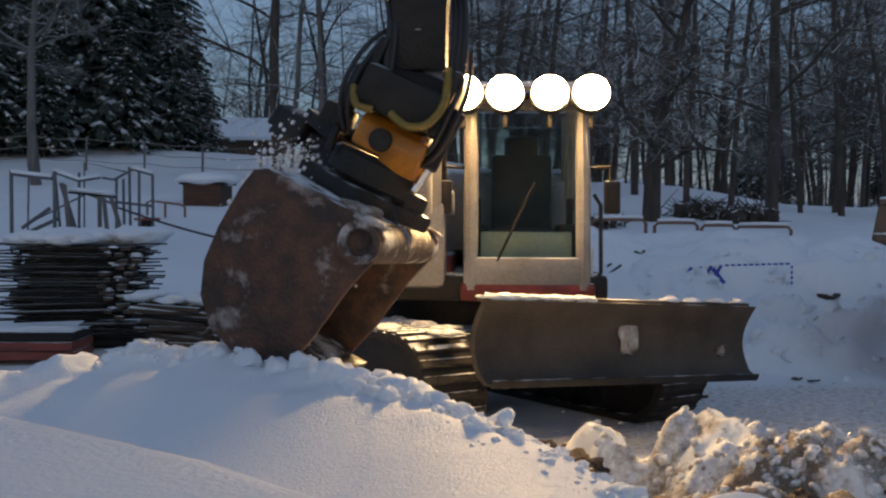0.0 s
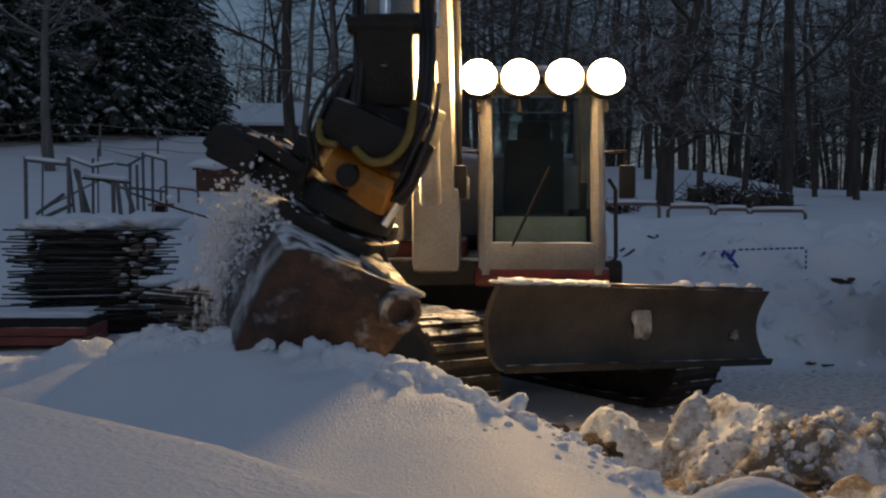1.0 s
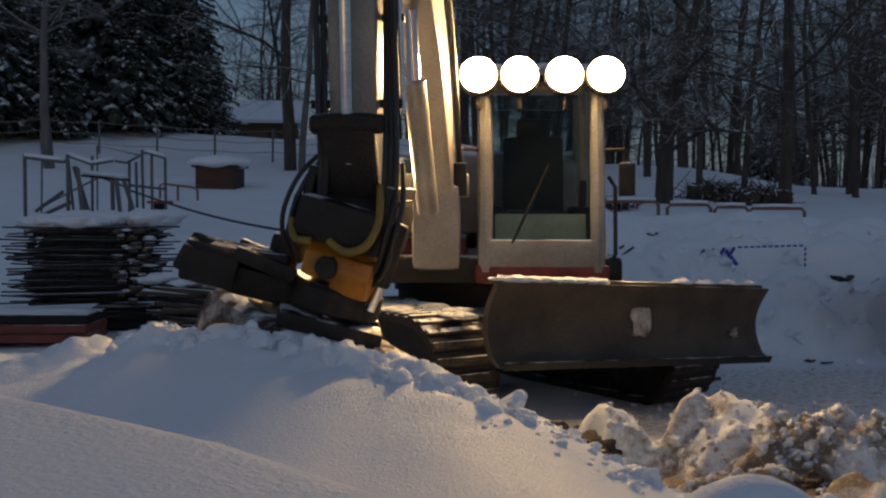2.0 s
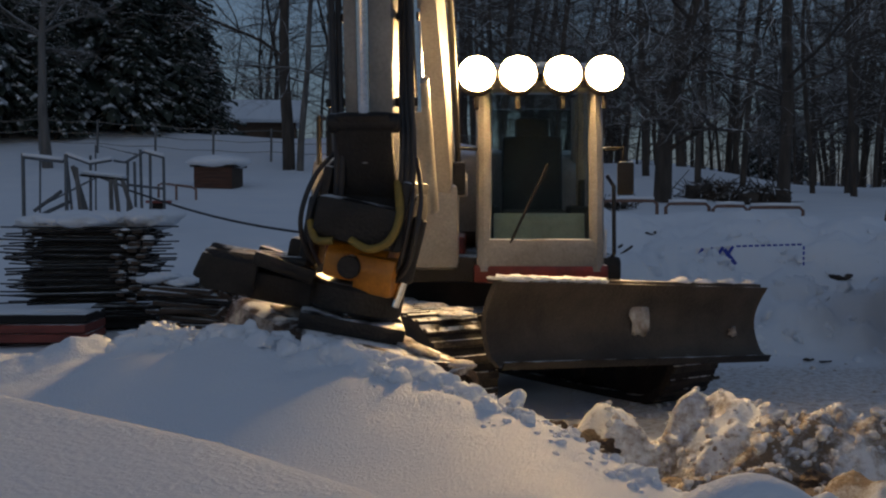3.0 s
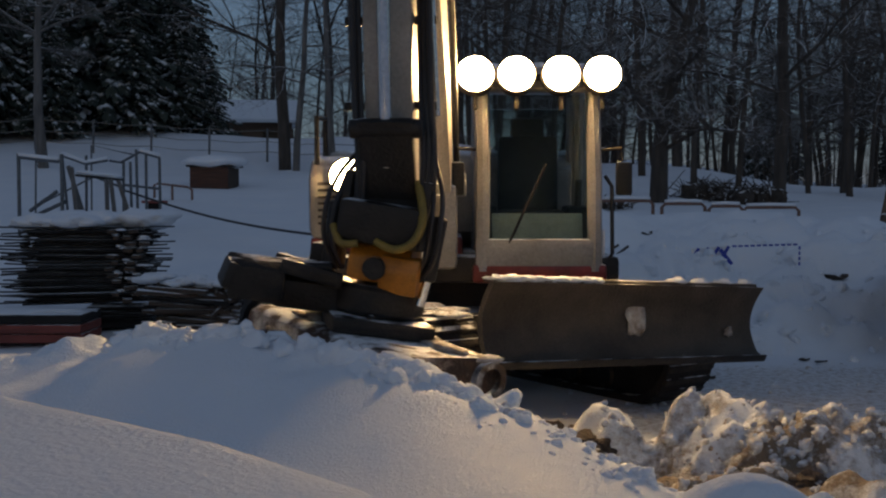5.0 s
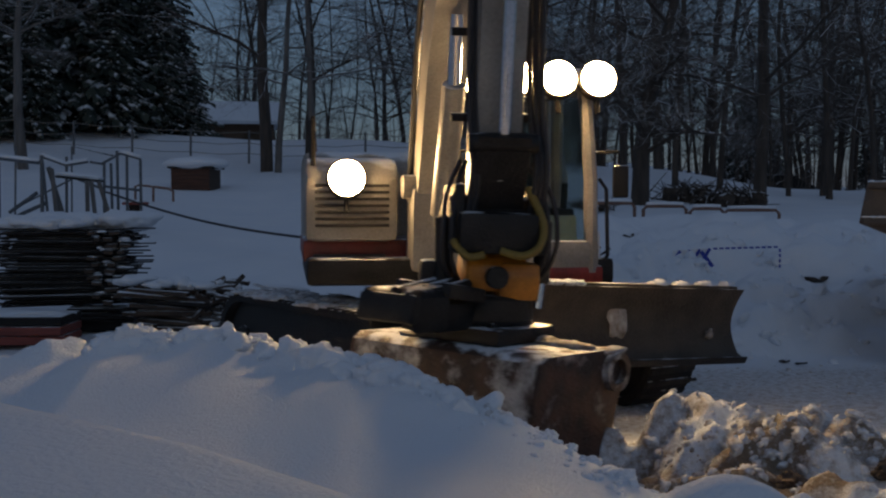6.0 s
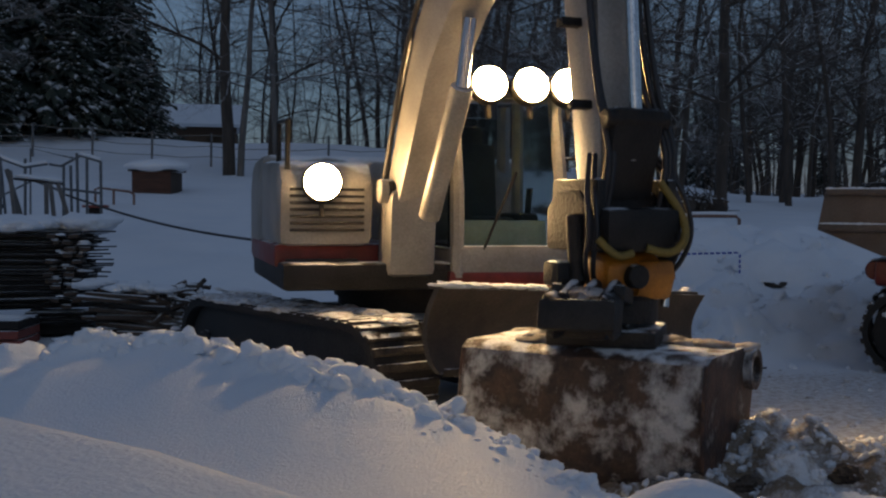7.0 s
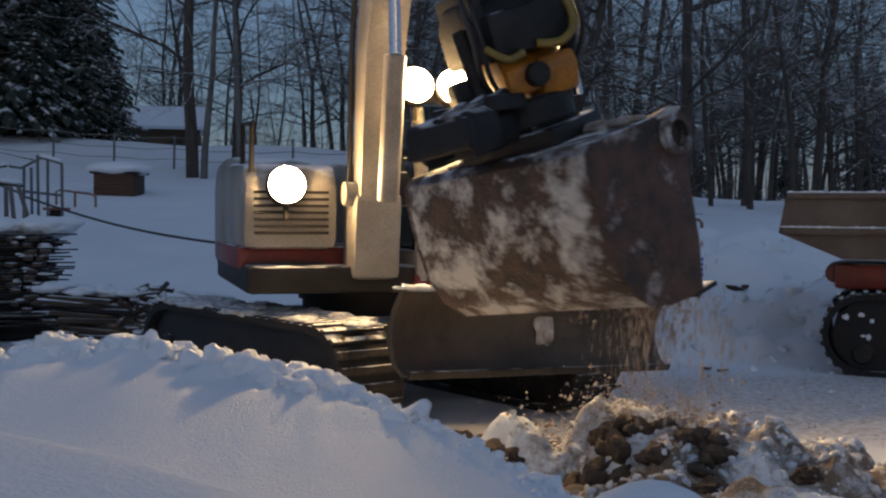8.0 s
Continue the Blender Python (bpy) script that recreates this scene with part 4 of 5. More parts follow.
def build_planks():
    """The low heaps of sticks and planks beside the tall stack."""
    rnd = random.Random(3)
    x, y = -2.5, 11.0
    heap = thing("plank_heap", "low untidy heap of old brown planks dusted with snow", "wood pile", pose(x, y, at_ground(x, y), 0, 0, 4))
    for k in range(11):
        for j in range(4):
            w = rnd.uniform(0.55, 0.95)
            part("plank", Form().box((w, rnd.uniform(0.08, 0.14), 0.04), (rnd.uniform(-1, 1) * (0.52 - w / 2) + 0.03, -0.3 + 0.17 * j + rnd.gauss(0, 0.03), 0.06 + 0.052 * k + rnd.uniform(0, 0.012)), (rnd.gauss(0, 3), rnd.gauss(5, 2), rnd.gauss(0, 6)), 0.005, 1), WOOD_BROWN if rnd.random() < 0.7 else WOOD_OLD, heap)
    cap = Form()
    for k in range(12):
        cap.lump((-0.45 + 0.08 * k, rnd.uniform(-0.25, 0.25), 0.66 - 0.006 * k + 0.04 * rnd.random()), (0.13, 0.17, 0.045), k, 0.5)
    for k in range(12):
        cap.lump((-0.55 + 0.1 * k, -0.42, 0.10 + 0.10 * rnd.random()), (0.14, 0.1, 0.05), k + 30, 0.6)
    part("snow_cap", cap, SNOW, heap)
    x, y = -1.95, 10.9
    pile = thing("branch_pile", "heap of short branches and offcuts with snow", "wood pile", pose(x, y, at_ground(x, y)))
    for k in range(130):
        a, e = rnd.uniform(-0.7, 0.7), rnd.gauss(0.05, 0.3)
        ln = rnd.uniform(0.14, 0.3)
        h = rnd.uniform(0.05, 0.66)
        c = Vector((rnd.gauss(0, 0.15) * (1.25 - h), rnd.gauss(-0.05, 0.14), h))
        d = Vector((math.cos(a) * math.cos(e), math.sin(a), math.sin(e))) * ln / 2
        part("branch", Form().tube([c - d, c + Vector((0, 0, 0.01)), c + d], rnd.uniform(0.014, 0.03), 7), (WOOD_BROWN, BARK, BARK_PALE)[k % 3], pile)
    dust = Form()
    for k in range(34):
        h = rnd.uniform(0.1, 0.68)
        dust.lump((rnd.gauss(0.05, 0.14) * (1.25 - h), rnd.uniform(-0.3, 0.1), h), (rnd.uniform(0.02, 0.06), 0.05, rnd.uniform(0.015, 0.03)), k + 20, 0.5)
    part("snow_dust", dust, SNOW, pile, "snow lying between the branches")
    x, y = -1.45, 10.8
    stack = thing("dark_board_stack", "tilted stack of dark broken boards in the snow", "wood pile", pose(x, y, at_ground(x, y), 0, 6, 8))
    for k in range(9):
        part("board", Form().box((rnd.uniform(0.5, 0.8), rnd.uniform(0.3, 0.5), 0.05), (rnd.gauss(0, 0.06), rnd.gauss(0, 0.05), 0.06 + 0.06 * k), (rnd.gauss(0, 3), rnd.gauss(0, 4), rnd.gauss(0, 9)), 0.006, 1), WOOD_OLD, stack)
    part("snow_cap", Form().lump((0.0, 0, 0.62), (0.26, 0.18, 0.03), 2, 0.5), SNOW, stack)
    x, y = -4.62, 11.0
    rnd = random.Random(6)
    stack = thing("red_board_stack", "flat stack of red-painted boards on bearers in the snow", "board stack", pose(x, y, at_ground(x, y), 0, 0, 2))
    for k in range(3):
        part("board", Form().box((2.2, 0.7, 0.085), (0, 0, 0.09 + 0.095 * k), (0, 0, rnd.gauss(0, 0.7)), 0.008, 1), WOOD_RED if k < 2 else WOOD_OLD, stack)
    for bx in (-0.8, 0.0, 0.8):
        part("bearer", Form().box((0.1, 0.7, 0.08), (bx, 0, 0.0), bevel=0.01, seg=1), WOOD_OLD, stack)
    part("snow_cap", Form().lump((0, 0.05, 0.325), (1.1, 0.34, 0.035), 2, 0.2, 3), SNOW, stack)
    x, y = -2.15, 9.7
    low = thing("loose_plank", "single long plank lying half under snow", "plank", pose(x, y, at_ground(x, y) + 0.06, 0, 0, 3))
    part("board", Form().box((1.7, 0.14, 0.05), (0, 0, 0.05), bevel=0.008), WOOD_BROWN, low)
    part("board", Form().box((1.2, 0.12, 0.045), (0.05, 0.02, 0.105), (0, 0, 3), 0.008), WOOD_OLD, low)
    part("snow_cap", Form().lump((-0.05, 0, 0.14), (0.6, 0.08, 0.03), 1, 0.4), SNOW, low)
    x, y = -3.3, 8.6
    tube_frame("iron_bar", "dark iron bar lying on the snow", DARK_STEEL, [[(-0.2, 0, 0.05), (0.22, 0.02, 0.055)]], 0.016, (x, y), 0, "bar")


def site_frame(at, lines, rims, r=0.024):
    """A dismantled tube frame standing in the snow; points in metres from its foot, (x, depth, height)."""
    t = thing("tube_frame", "grey steel tube frame standing askew in snow", "frame", pose(*at, 0), "tube frames")
    for pts in lines:
        part("tube", Form().tube([(px - at[0], py, pz) for px, py, pz in pts], r, 8), GALV, t)
    for pts in rims:
        part("snow_rim", Form().tube([(px - at[0], py, pz + 0.035) for px, py, pz in pts], 0.034, 7), SNOW, t)


def build_play_frames():
    top = [(-6.37, 0, 2.12), (-6.05, 0, 2.08), (-5.76, 0, 2.05)]
    site_frame((-6.37, 16.6), [[(-6.37, 0, 0.6), (-6.37, 0, 2.17)], top, [(-5.72, 0, 0.7), (-5.72, 0, 2.16)], [(-6.36, 0.4, 1.3), (-5.9, 0.3, 1.6)], [(-6.3, 0.4, 1.22), (-5.72, 0.2, 1.45)]], [top], 0.03)
    beam = [(-6.2, 0, 2.2), (-5.81, 0, 2.06), (-5.45, 0, 2.12)]
    site_frame((-5.81, 18.0), [beam, [(-5.81, 0, 0.9), (-5.8, 0, 2.2)], [(-5.78, 0, 1.9), (-5.3, 0.1, 1.7)], [(-6.15, 0.2, 0.9), (-6.2, 0, 2.22)]], [beam])
    beam = [(-5.45, 0, 2.12), (-5.26, 0, 2.09), (-4.95, 0, 2.26), (-4.63, 0, 2.17)]
    site_frame((-5.0, 18.1), [beam, [(-5.23, 0, 0.9), (-5.22, 0, 2.1)], [(-5.09, 0, 0.9), (-5.11, 0, 2.1)], [(-4.99, 0, 0.9), (-5.01, 0, 2.3)], [(-4.85, 0, 0.9), (-4.85, 0, 2.25)], [(-4.62, 0, 0.9), (-4.63, 0, 2.17)], [(-5.2, 0, 1.72), (-4.64, 0, 1.66)]], [beam[2:]])
    site_frame((-7.06, 19.2), [[(-7.09, 0, 1.0), (-7.06, 0, 2.42)], [(-7.0, 0, 1.4), (-6.2, 0.5, 1.9)], [(-6.36, 0.8, 1.0), (-6.35, 0.8, 2.47), (-5.6, 0.8, 2.3)]], [], 0.018)
    solid("tilted_board", Form().box((0.66, 0.34, 0.04), bevel=0.008), WOOD_OLD, "wide board lying across the frames under snow", "board", pose(-5.47, 17.6, 1.83, 0, 6, 0))
    solid("snow_slab", Form().lump((0, 0, 0), (0.38, 0.2, 0.045), 3, 0.25, 3), SNOW, "snow lying on the wide board", "snow", pose(-5.47, 17.6, 1.88, 0, 6, 0))
    # boards that lean on the frames
    for x0, z0, x1, z1, y in ((-5.71, 2.0, -5.36, 1.0, 16.7), (-5.66, 1.98, -5.42, 1.0, 16.65), (-5.62, 1.97, -5.48, 1.0, 16.6), (-5.26, 1.8, -5.22, 1.1, 17.2), (-5.18, 1.8, -5.08, 1.1, 17.15), (-5.08, 1.79, -4.84, 1.1, 17.2)):
        a, ln = math.degrees(math.atan2(x0 - x1, z0 - z1)), math.hypot(x1 - x0, z1 - z0)
        solid("leaning_plank", Form().box((0.065, 0.03, ln), (0, 0, ln / 2), bevel=0.006), WOOD_GREY, "grey plank leaning against the tube frames", "plank", pose(x1, y, z1, -8, a, 0), "leaning planks")
    rnd = random.Random(2)
    for k, (x, y, s) in enumerate(((-5.3, 16.4, 0.34), (-5.6, 16.9, 0.42), (-4.9, 15.6, 0.3))):
        solid("snow_mound", Form().lump((0, 0, 0), (s * 1.6, s, s * 0.7), k + 5, 0.3, 3), SNOW, "rounded mound of snow beside the panels", "snow", pose(x, y, at_ground(x, y)), "snow mounds")
    x, y = -6.15, 23.6
    tube_frame("bike_rail", "low brown tubular rail in the snow", RAIL_BROWN, [[(0, 0, 0), (0, 0, 0.33), (0.1, 0, 0.36), (0.75, 0, 0.28), (0.84, 0, 0.22), (0.84, 0, 0)], [(0.4, 0, 0.32), (0.4, 0, 0)]], 0.028, (x, y), -8, "rail")
    x, y = -5.6, 21.5
    b = thing("low_bench", "small red bench top poking out of snow", "bench", pose(x, y, at_ground(x, y), 0, 0, 5))
    part("seat_board", Form().box((0.46, 0.3, 0.05), (0, 0, 0.16), bevel=0.01), WOOD_RED, b)
    part("leg", Form().box((0.24, 0.1, 0.16), (0, 0, 0.07), bevel=0.01), WOOD_OLD, b)
    part("snow_cap", Form().lump((0, 0, 0.2), (0.22, 0.14, 0.035), 1, 0.3), SNOW, b)
    pts = []
    for k in range(15):
        u = k / 14
        x, y = -5.1 + 3.9 * u, 17.8 - 3.4 * u
        pts.append((x, y, 1.62 - 0.66 * u - 0.12 * math.sin(math.pi * u)))
    solid("slack_cable", Form().tube(pts, 0.018, 6), HOSE, "dark cable sagging over the snowy field", "cable")


def build_right_side():
    # low bent rails along the top of the berm
    for k, (x, y, w) in enumerate(((2.66, 18.5, 0.92), (3.69, 18.3, 0.72), (4.45, 18.2, 0.56), (5.08, 18.4, 0.93))):
        r = tube_frame("low_barrier", "low bent brown barrier rail half buried in snow", RAIL_BROWN, [[(0, 0, -0.2), (0, 0, 0.14), (0.06, 0, 0.2), (w - 0.06, 0, 0.2), (w, 0, 0.14), (w, 0, -0.2)]], 0.03, (x, y), 0, "barrier", 0, "low barriers")
        part("snow_rim", Form().tube([(0.05, 0, 0.24), (w / 2, 0, 0.25), (w - 0.05, 0, 0.24)], 0.03, 6), SNOW, r)
    # barrier tape
    x, y = 3.3, 12.6
    z = at_ground(x, y) + 0.2
    t = thing("barrier_tape", "blue and white barrier tape strung low over snow", "tape", pose(x, y, z))
    for k in range(4):
        part("blue_stripe", Form().box((0.035, 0.008, 0.08 + 0.02 * k), (-0.35 + 0.11 * k, 0, 0.0 + 0.0 * k), (0, 32, 0), 0.002, 1), BLUE_TAPE, t)
    part("blue_stripe", Form().box((0.045, 0.008, 0.22), (-0.03, -0.05, -0.06), (0, -38, 0), 0.002, 1), BLUE_TAPE, t)
    part("tape_band", Form().box((0.42, 0.006, 0.1), (-0.2, 0.02, 0.0), (0, -4, 0), 0.001, 1), WHITE_TAPE, t)
    for k in range(11):
        part("blue_dash", Form().box((0.05, 0.006, 0.022), (0.08 + 0.07 * k, 0.0, 0.06 + 0.002 * k), bevel=0.002, seg=1), BLUE_TAPE, t)
    for k in range(4):
        part("blue_dash", Form().box((0.022, 0.006, 0.04), (0.83, 0, 0.04 - 0.06 * k), bevel=0.002, seg=1), BLUE_TAPE, t)
    # brush heaps under the trees
    rnd = random.Random(9)
    for x, y, s in ((5.95, 24.5, 0.8), (6.75, 24.2, 0.8), (3.1, 20.5, 0.4)):
        b = Form()
        for k in range(150):
            a, e = rnd.uniform(0, 6.28), rnd.uniform(0.0, 0.9)
            c = Vector((rnd.gauss(0, 0.45) * s, rnd.gauss(0, 0.4) * s, rnd.uniform(0, 0.45) * s))
            d = Vector((math.cos(a) * math.cos(e), math.sin(a) * math.cos(e), math.sin(e))) * rnd.uniform(0.2, 0.5) * s
            b.tube([c - d, c + d], 0.015 * s + 0.008, 4, False, 0.008)
        for k in range(9):
            b.lump((rnd.gauss(0, 0.4) * s, rnd.gauss(0, 0.3) * s, 0.12), (0.28 * s, 0.25 * s, 0.22 * s), k, 0.6)
        solid("brush_heap", b, BARK, "heap of brown brushwood dusted with snow", "brush", pose(x, y, at_ground(x, y)), "brush heaps", "stuff")
    # debris on berm and road
    for name, label, x, y, s in (("stone", "dark stone on the snow berm", 4.55, 12.6, 0.13), ("stone", "small dark stone on the road's edge", 3.3, 9.9, 0.05), ("stone", "dark stone in ploughed snow", 2.55, 13.6, 0.1), ("stone", "dark stone in ploughed snow", 5.2, 12.2, 0.08), ("stone", "flat dark piece on the packed snow", 2.18, 8.9, 0.06)):
        solid(name, Form().lump((0, 0, 0.02), (s, s * 0.7, s * 0.35), x, 0.5), BARK, label, "stone", pose(x, y, at_ground(x, y)), "stones in the snow")
    tube_frame("wire_loop", "bent dark wire loop on the road snow", DARK_STEEL, [[(0, 0, 0.02), (0.09, 0, 0.03), (0.1, 0.05, 0.02), (0.0, 0.05, 0.02), (0, 0, 0.02)]], 0.008, (3.35, 9.7), 0, "wire")
    tube_frame("loose_stick", "short stick poking out of the berm", BARK, [[(0, 0, 0), (0.14, -0.1, 0.12)], [(0.0, 0, 0.1), (0.05, 0.02, 0.13)]], 0.014, (1.95, 12.3), 0, "stick")
    solid("half_buried_plank", Form().box((0.32, 0.1, 0.05), (0, 0, 0.04), (0, 12, 10), 0.008), WOOD_OLD, "end of a dark plank in the snow", "plank", pose(2.45, 9.9, at_ground(2.45, 9.9) + 0.3))


def build_dumper():
    """Tracked dumper waiting with its skip towards the excavator."""
    x, y = 5.22, 9.75
    d = thing("tracked_dumper", "tracked site dumper with worn beige skip and red chassis", "dumper", pose(x, y, at_ground(x, y), 0, 0, -26))
    form = Form()
    lugs = belt(form, -0.2, 0.2, 2.3, 0.74, 0.05, 0.11, 0.04)
    for yy in (-0.35, 0.75):
        track = part("rubber_track", form, RUBBER, d, "black ribbed rubber track", pose(0.36, yy, 0, 0, 0, 90))
        add_lugs(track, lugs, 0.4, 0.04)
        part("track_frame", Form().rounded_prism([(a * 0.93, 0.03 + b * 0.92) for a, b in oval(2.3, 0.74, 6)], -0.17, 0.17, 0.02), RUBBER, track)
        for k in range(5):
            part("roller", Form().cyl((-0.19, -0.8 + 0.4 * k, 0.2), (0.19, -0.8 + 0.4 * k, 0.2), 0.1, 14, 0.02), DARK_STEEL, track)
        # White snow-coloured lumps stand in for the bright holes seen through the track.
        spots = Form()
        for k in range(22):
            spots.lump((-0.175, random.uniform(-0.95, 0.95), random.uniform(0.18, 0.58)), (0.012, random.uniform(0.012, 0.035), random.uniform(0.012, 0.035)), k, 0.6)
        part("hole_spots_snow", spots, SNOW, track)
    part("chassis", Form().box((1.9, 0.9, 0.24), (0.25, 0.2, 0.88), bevel=0.05).cyl((-0.7, -0.1, 0.9), (-0.7, 0.5, 0.9), 0.09, 14, 0.01), RED_PAINT, d, "dark red chassis")
    # skip: hollow, with a sloped front
    o = [(-1.18, 1.28), (-1.12, 1.62), (1.4, 1.62), (1.4, 1.05), (-0.62, 1.05)]
    bed = Form()
    swap = Matrix(((0, 1, 0, 0), (1, 0, 0, 0), (0, 0, 1, 0), (0, 0, 0, 1)))
    for a in (-0.62, 0.98):
        bed.rounded_prism(o, a, a + 0.05, 0.01, swap)
    skip = part("skip", bed, DUMP_PAINT, d, "worn beige steel skip")
    part("skip_front", Form().prism([(-1.18, 1.28), (-1.12, 1.62), (-1.07, 1.62), (-1.13, 1.29), (-0.6, 1.08), (-0.62, 1.05)], -0.6, 1.0, swap), DUMP_PAINT, skip)
    part("skip_floor", Form().box((2.0, 1.6, 0.04), (0.4, 0.2, 1.07), bevel=0.01), DUMP_PAINT, skip)
    part("skip_rim", Form().box((2.55, 0.07, 0.07), (0.13, -0.62, 1.3), bevel=0.02), DUMP_PAINT, skip)
    part("top_rail", Form().box((2.5, 0.08, 0.06), (0.14, -0.62, 1.62), bevel=0.02), DUMP_PAINT, skip)
    part("snow_cap", Form().lump((0.3, 0.2, 1.4), (1.0, 0.7, 0.18), 3, 0.3, 3), SNOW_DIRTY, skip, "dirty snow load")
    rim = Form()
    for k in range(40):
        rim.lump((-1.08 + 0.062 * k, -0.62, 1.652), (random.uniform(0.03, 0.06), 0.035, random.uniform(0.006, 0.014)), k, 0.5)
        rim.lump((-1.12 + 0.062 * k, -0.645, 1.338), (random.uniform(0.03, 0.06), 0.02, random.uniform(0.006, 0.012)), k + 50, 0.5)
    part("rim_snow", rim, SNOW, skip, "thin snow on the skip's edges")


def build_clods():
    """Dark soil turned up at the foot of the churned heap."""
    for k, (x, y, r) in enumerate(((1.25, 4.55, 0.06), (1.5, 4.45, 0.06), (1.95, 4.5, 0.05), (0.72, 5.2, 0.12), (0.6, 5.6, 0.12))):
        solid("soil_clod", Form().lump((0, 0, 0.02), (r * 1.25, r, r * 0.75), k * 3 + 1, 0.55, 4), DARK_SOIL, "dark brown clod of frozen soil in churned snow", "soil clod", pose(x, y, at_ground(x, y)), "soil clods")


def build_far_car():
    """Far car on the road beyond the trees."""
    c = thing("far_car", "distant dark car with red tail lights", "car", pose(9, 62, 4.0))
    part("car_body", Form().rounded_prism([(-2.1, 0.35), (-2.1, 0.8), (-1.3, 0.95), (-0.7, 1.42), (1.0, 1.42), (1.6, 0.95), (2.1, 0.85), (2.1, 0.35)], -0.85, 0.85, 0.08, pose(0, 0, 0, 0, 0, -90)), DARK_STEEL, c)
    for x in (-1.3, 1.3):
        for y in (-0.75, 0.75):
            part("wheel", Form().cyl((x, y - 0.1, 0.32), (x, y + 0.1, 0.32), 0.32, 18, 0.03), RUBBER, c)
    for y in (-0.87, 0.5):
        part("tail_light", Form().box((0.35, 0.06, 0.14), (-2.0, y, 0.75), bevel=0.02), TAIL, c, "glowing red tail light")
    return c


build_fence(), build_box_shed(), build_far_house(), build_wood_pile(), build_planks(), build_play_frames(), build_right_side(), build_dumper(), build_clods()
far_car = build_far_car()


# ---- trees ----
def limb(form, p, d, length, r, depth, rnd, twigs, droop, spread=0.75, kids=4):
    """A bent tapering limb that forks; the finest forks go into the twigs."""
    pts, q, v = [p.copy()], p.copy(), d.copy()
    steps = 4 if depth > 1 else 3
    for _ in range(steps):
        v = (v + Vector((rnd.gauss(0, 0.13), rnd.gauss(0, 0.13), rnd.gauss(0, 0.1) - droop))).normalized()
        q = q + v * (length / steps)
        pts.append(q.copy())
    target = form if depth > 1 else twigs
    target.tube(pts, r, 7 if depth > 3 else (5 if depth > 1 else 3), caps=False, r_end=r * 0.45)
    if depth == 0:
        return
    for k in range(kids + (2 if depth > 2 else 0)):
        u = rnd.uniform(0.3, 1.0)
        i = min(int(u * steps), steps - 1)
        at = pts[i].lerp(pts[i + 1], u * steps - i)
        side = Vector((rnd.gauss(0, 1), rnd.gauss(0, 1), rnd.gauss(0.25, 0.5))).normalized()
        limb(form, at, (v * (1 - spread) + side * spread).normalized(), length * rnd.uniform(0.45, 0.68), r * 0.37, depth - 1, rnd, twigs, droop, spread, kids)


def bare_tree(seed, high, r, fork, depth=3, spread=0.7, kids=5, bark=None, droop=0.03):
    rnd = random.Random(seed)
    trunk, twigs = Form(), Form()
    pts, q, v = [Vector((0, 0, -0.3))], Vector((0, 0, -0.3)), Vector((rnd.gauss(0, 0.04), rnd.gauss(0, 0.04), 1)).normalized()
    n = 9
    for _ in range(n):
        v = (v + Vector((rnd.gauss(0, 0.05), rnd.gauss(0, 0.05), 0.05))).normalized()
        q = q + v * (high / n)
        pts.append(q.copy())
    trunk.tube(pts, r, 9, caps=False, r_end=r * 0.22)
    for k in range(kids * 3):
        u = fork + (1 - fork) * rnd.random()
        i = min(int(u * n), n - 1)
        at = pts[i].lerp(pts[i + 1], u * n - i)
        a = rnd.uniform(0, 2 * math.pi)
        d = Vector((math.cos(a), math.sin(a), rnd.uniform(0.1, 0.9))).normalized()
        limb(trunk, at, d, high * rnd.uniform(0.16, 0.30) * (1.25 - 0.5 * u), r * 0.30 * (1.2 - 0.6 * u), depth, rnd, twigs, droop, spread, kids)
    return trunk, twigs


def spruce(seed, high, wide):
    rnd = random.Random(seed)
    trunk, crown = Form(), Form()
    trunk.tube([(0, 0, -0.3), (0, 0, high * 0.5), (0, 0, high)], high * 0.018, 8, caps=False, r_end=0.02)
    z = high * 0.08
    while z < high * 0.99:
        reach = wide * (1 - z / high) ** 0.8 + 0.12
        for k in range(max(9, int(19 * (1 - z / high) + 8))):
            a = rnd.uniform(0, 6.283)
            ln = reach * rnd.uniform(0.6, 1.12)
            c, s = math.cos(a), math.sin(a)
            drop = rnd.uniform(0.18, 0.45)
            tip = Vector((c * ln, s * ln, z - ln * drop))
            root = Vector((0, 0, z))
            mid = root.lerp(tip, 0.55) + Vector((0, 0, ln * 0.08))
            across = Vector((-s, c, 0))
            # three or four ragged fans of needles along each branch
            m = 9
            for j in range(m):
                u0, u1 = j / m, (j + 1.25) / m
                p0 = (root.lerp(mid, u0 * 2) if u0 < 0.5 else mid.lerp(tip, u0 * 2 - 1))
                p1 = (root.lerp(mid, u1 * 2) if u1 < 0.5 else mid.lerp(tip, min(u1 * 2 - 1, 1.15)))
                w = ln * rnd.uniform(0.05, 0.11) * (1.15 - u0 * 0.7) + 0.03
                hang = Vector((0, 0, -w * rnd.uniform(0.3, 1.0)))
                mp = p0.lerp(p1, 0.5)
                v = [p0, mp + across * w + hang, p1 + Vector((0, 0, 0.02)), mp - across * w + hang, mp + Vector((0, 0, 0.03)), p1 + across * w * 0.8 + hang * 1.5, p1 - across * w * 0.8 + hang * 1.5]
                crown.add(v, [[0, 1, 4], [1, 2, 4], [2, 3, 4], [3, 0, 4], [1, 5, 2], [2, 6, 3]])
        z += high * rnd.uniform(0.018, 0.032)
    return trunk, crown


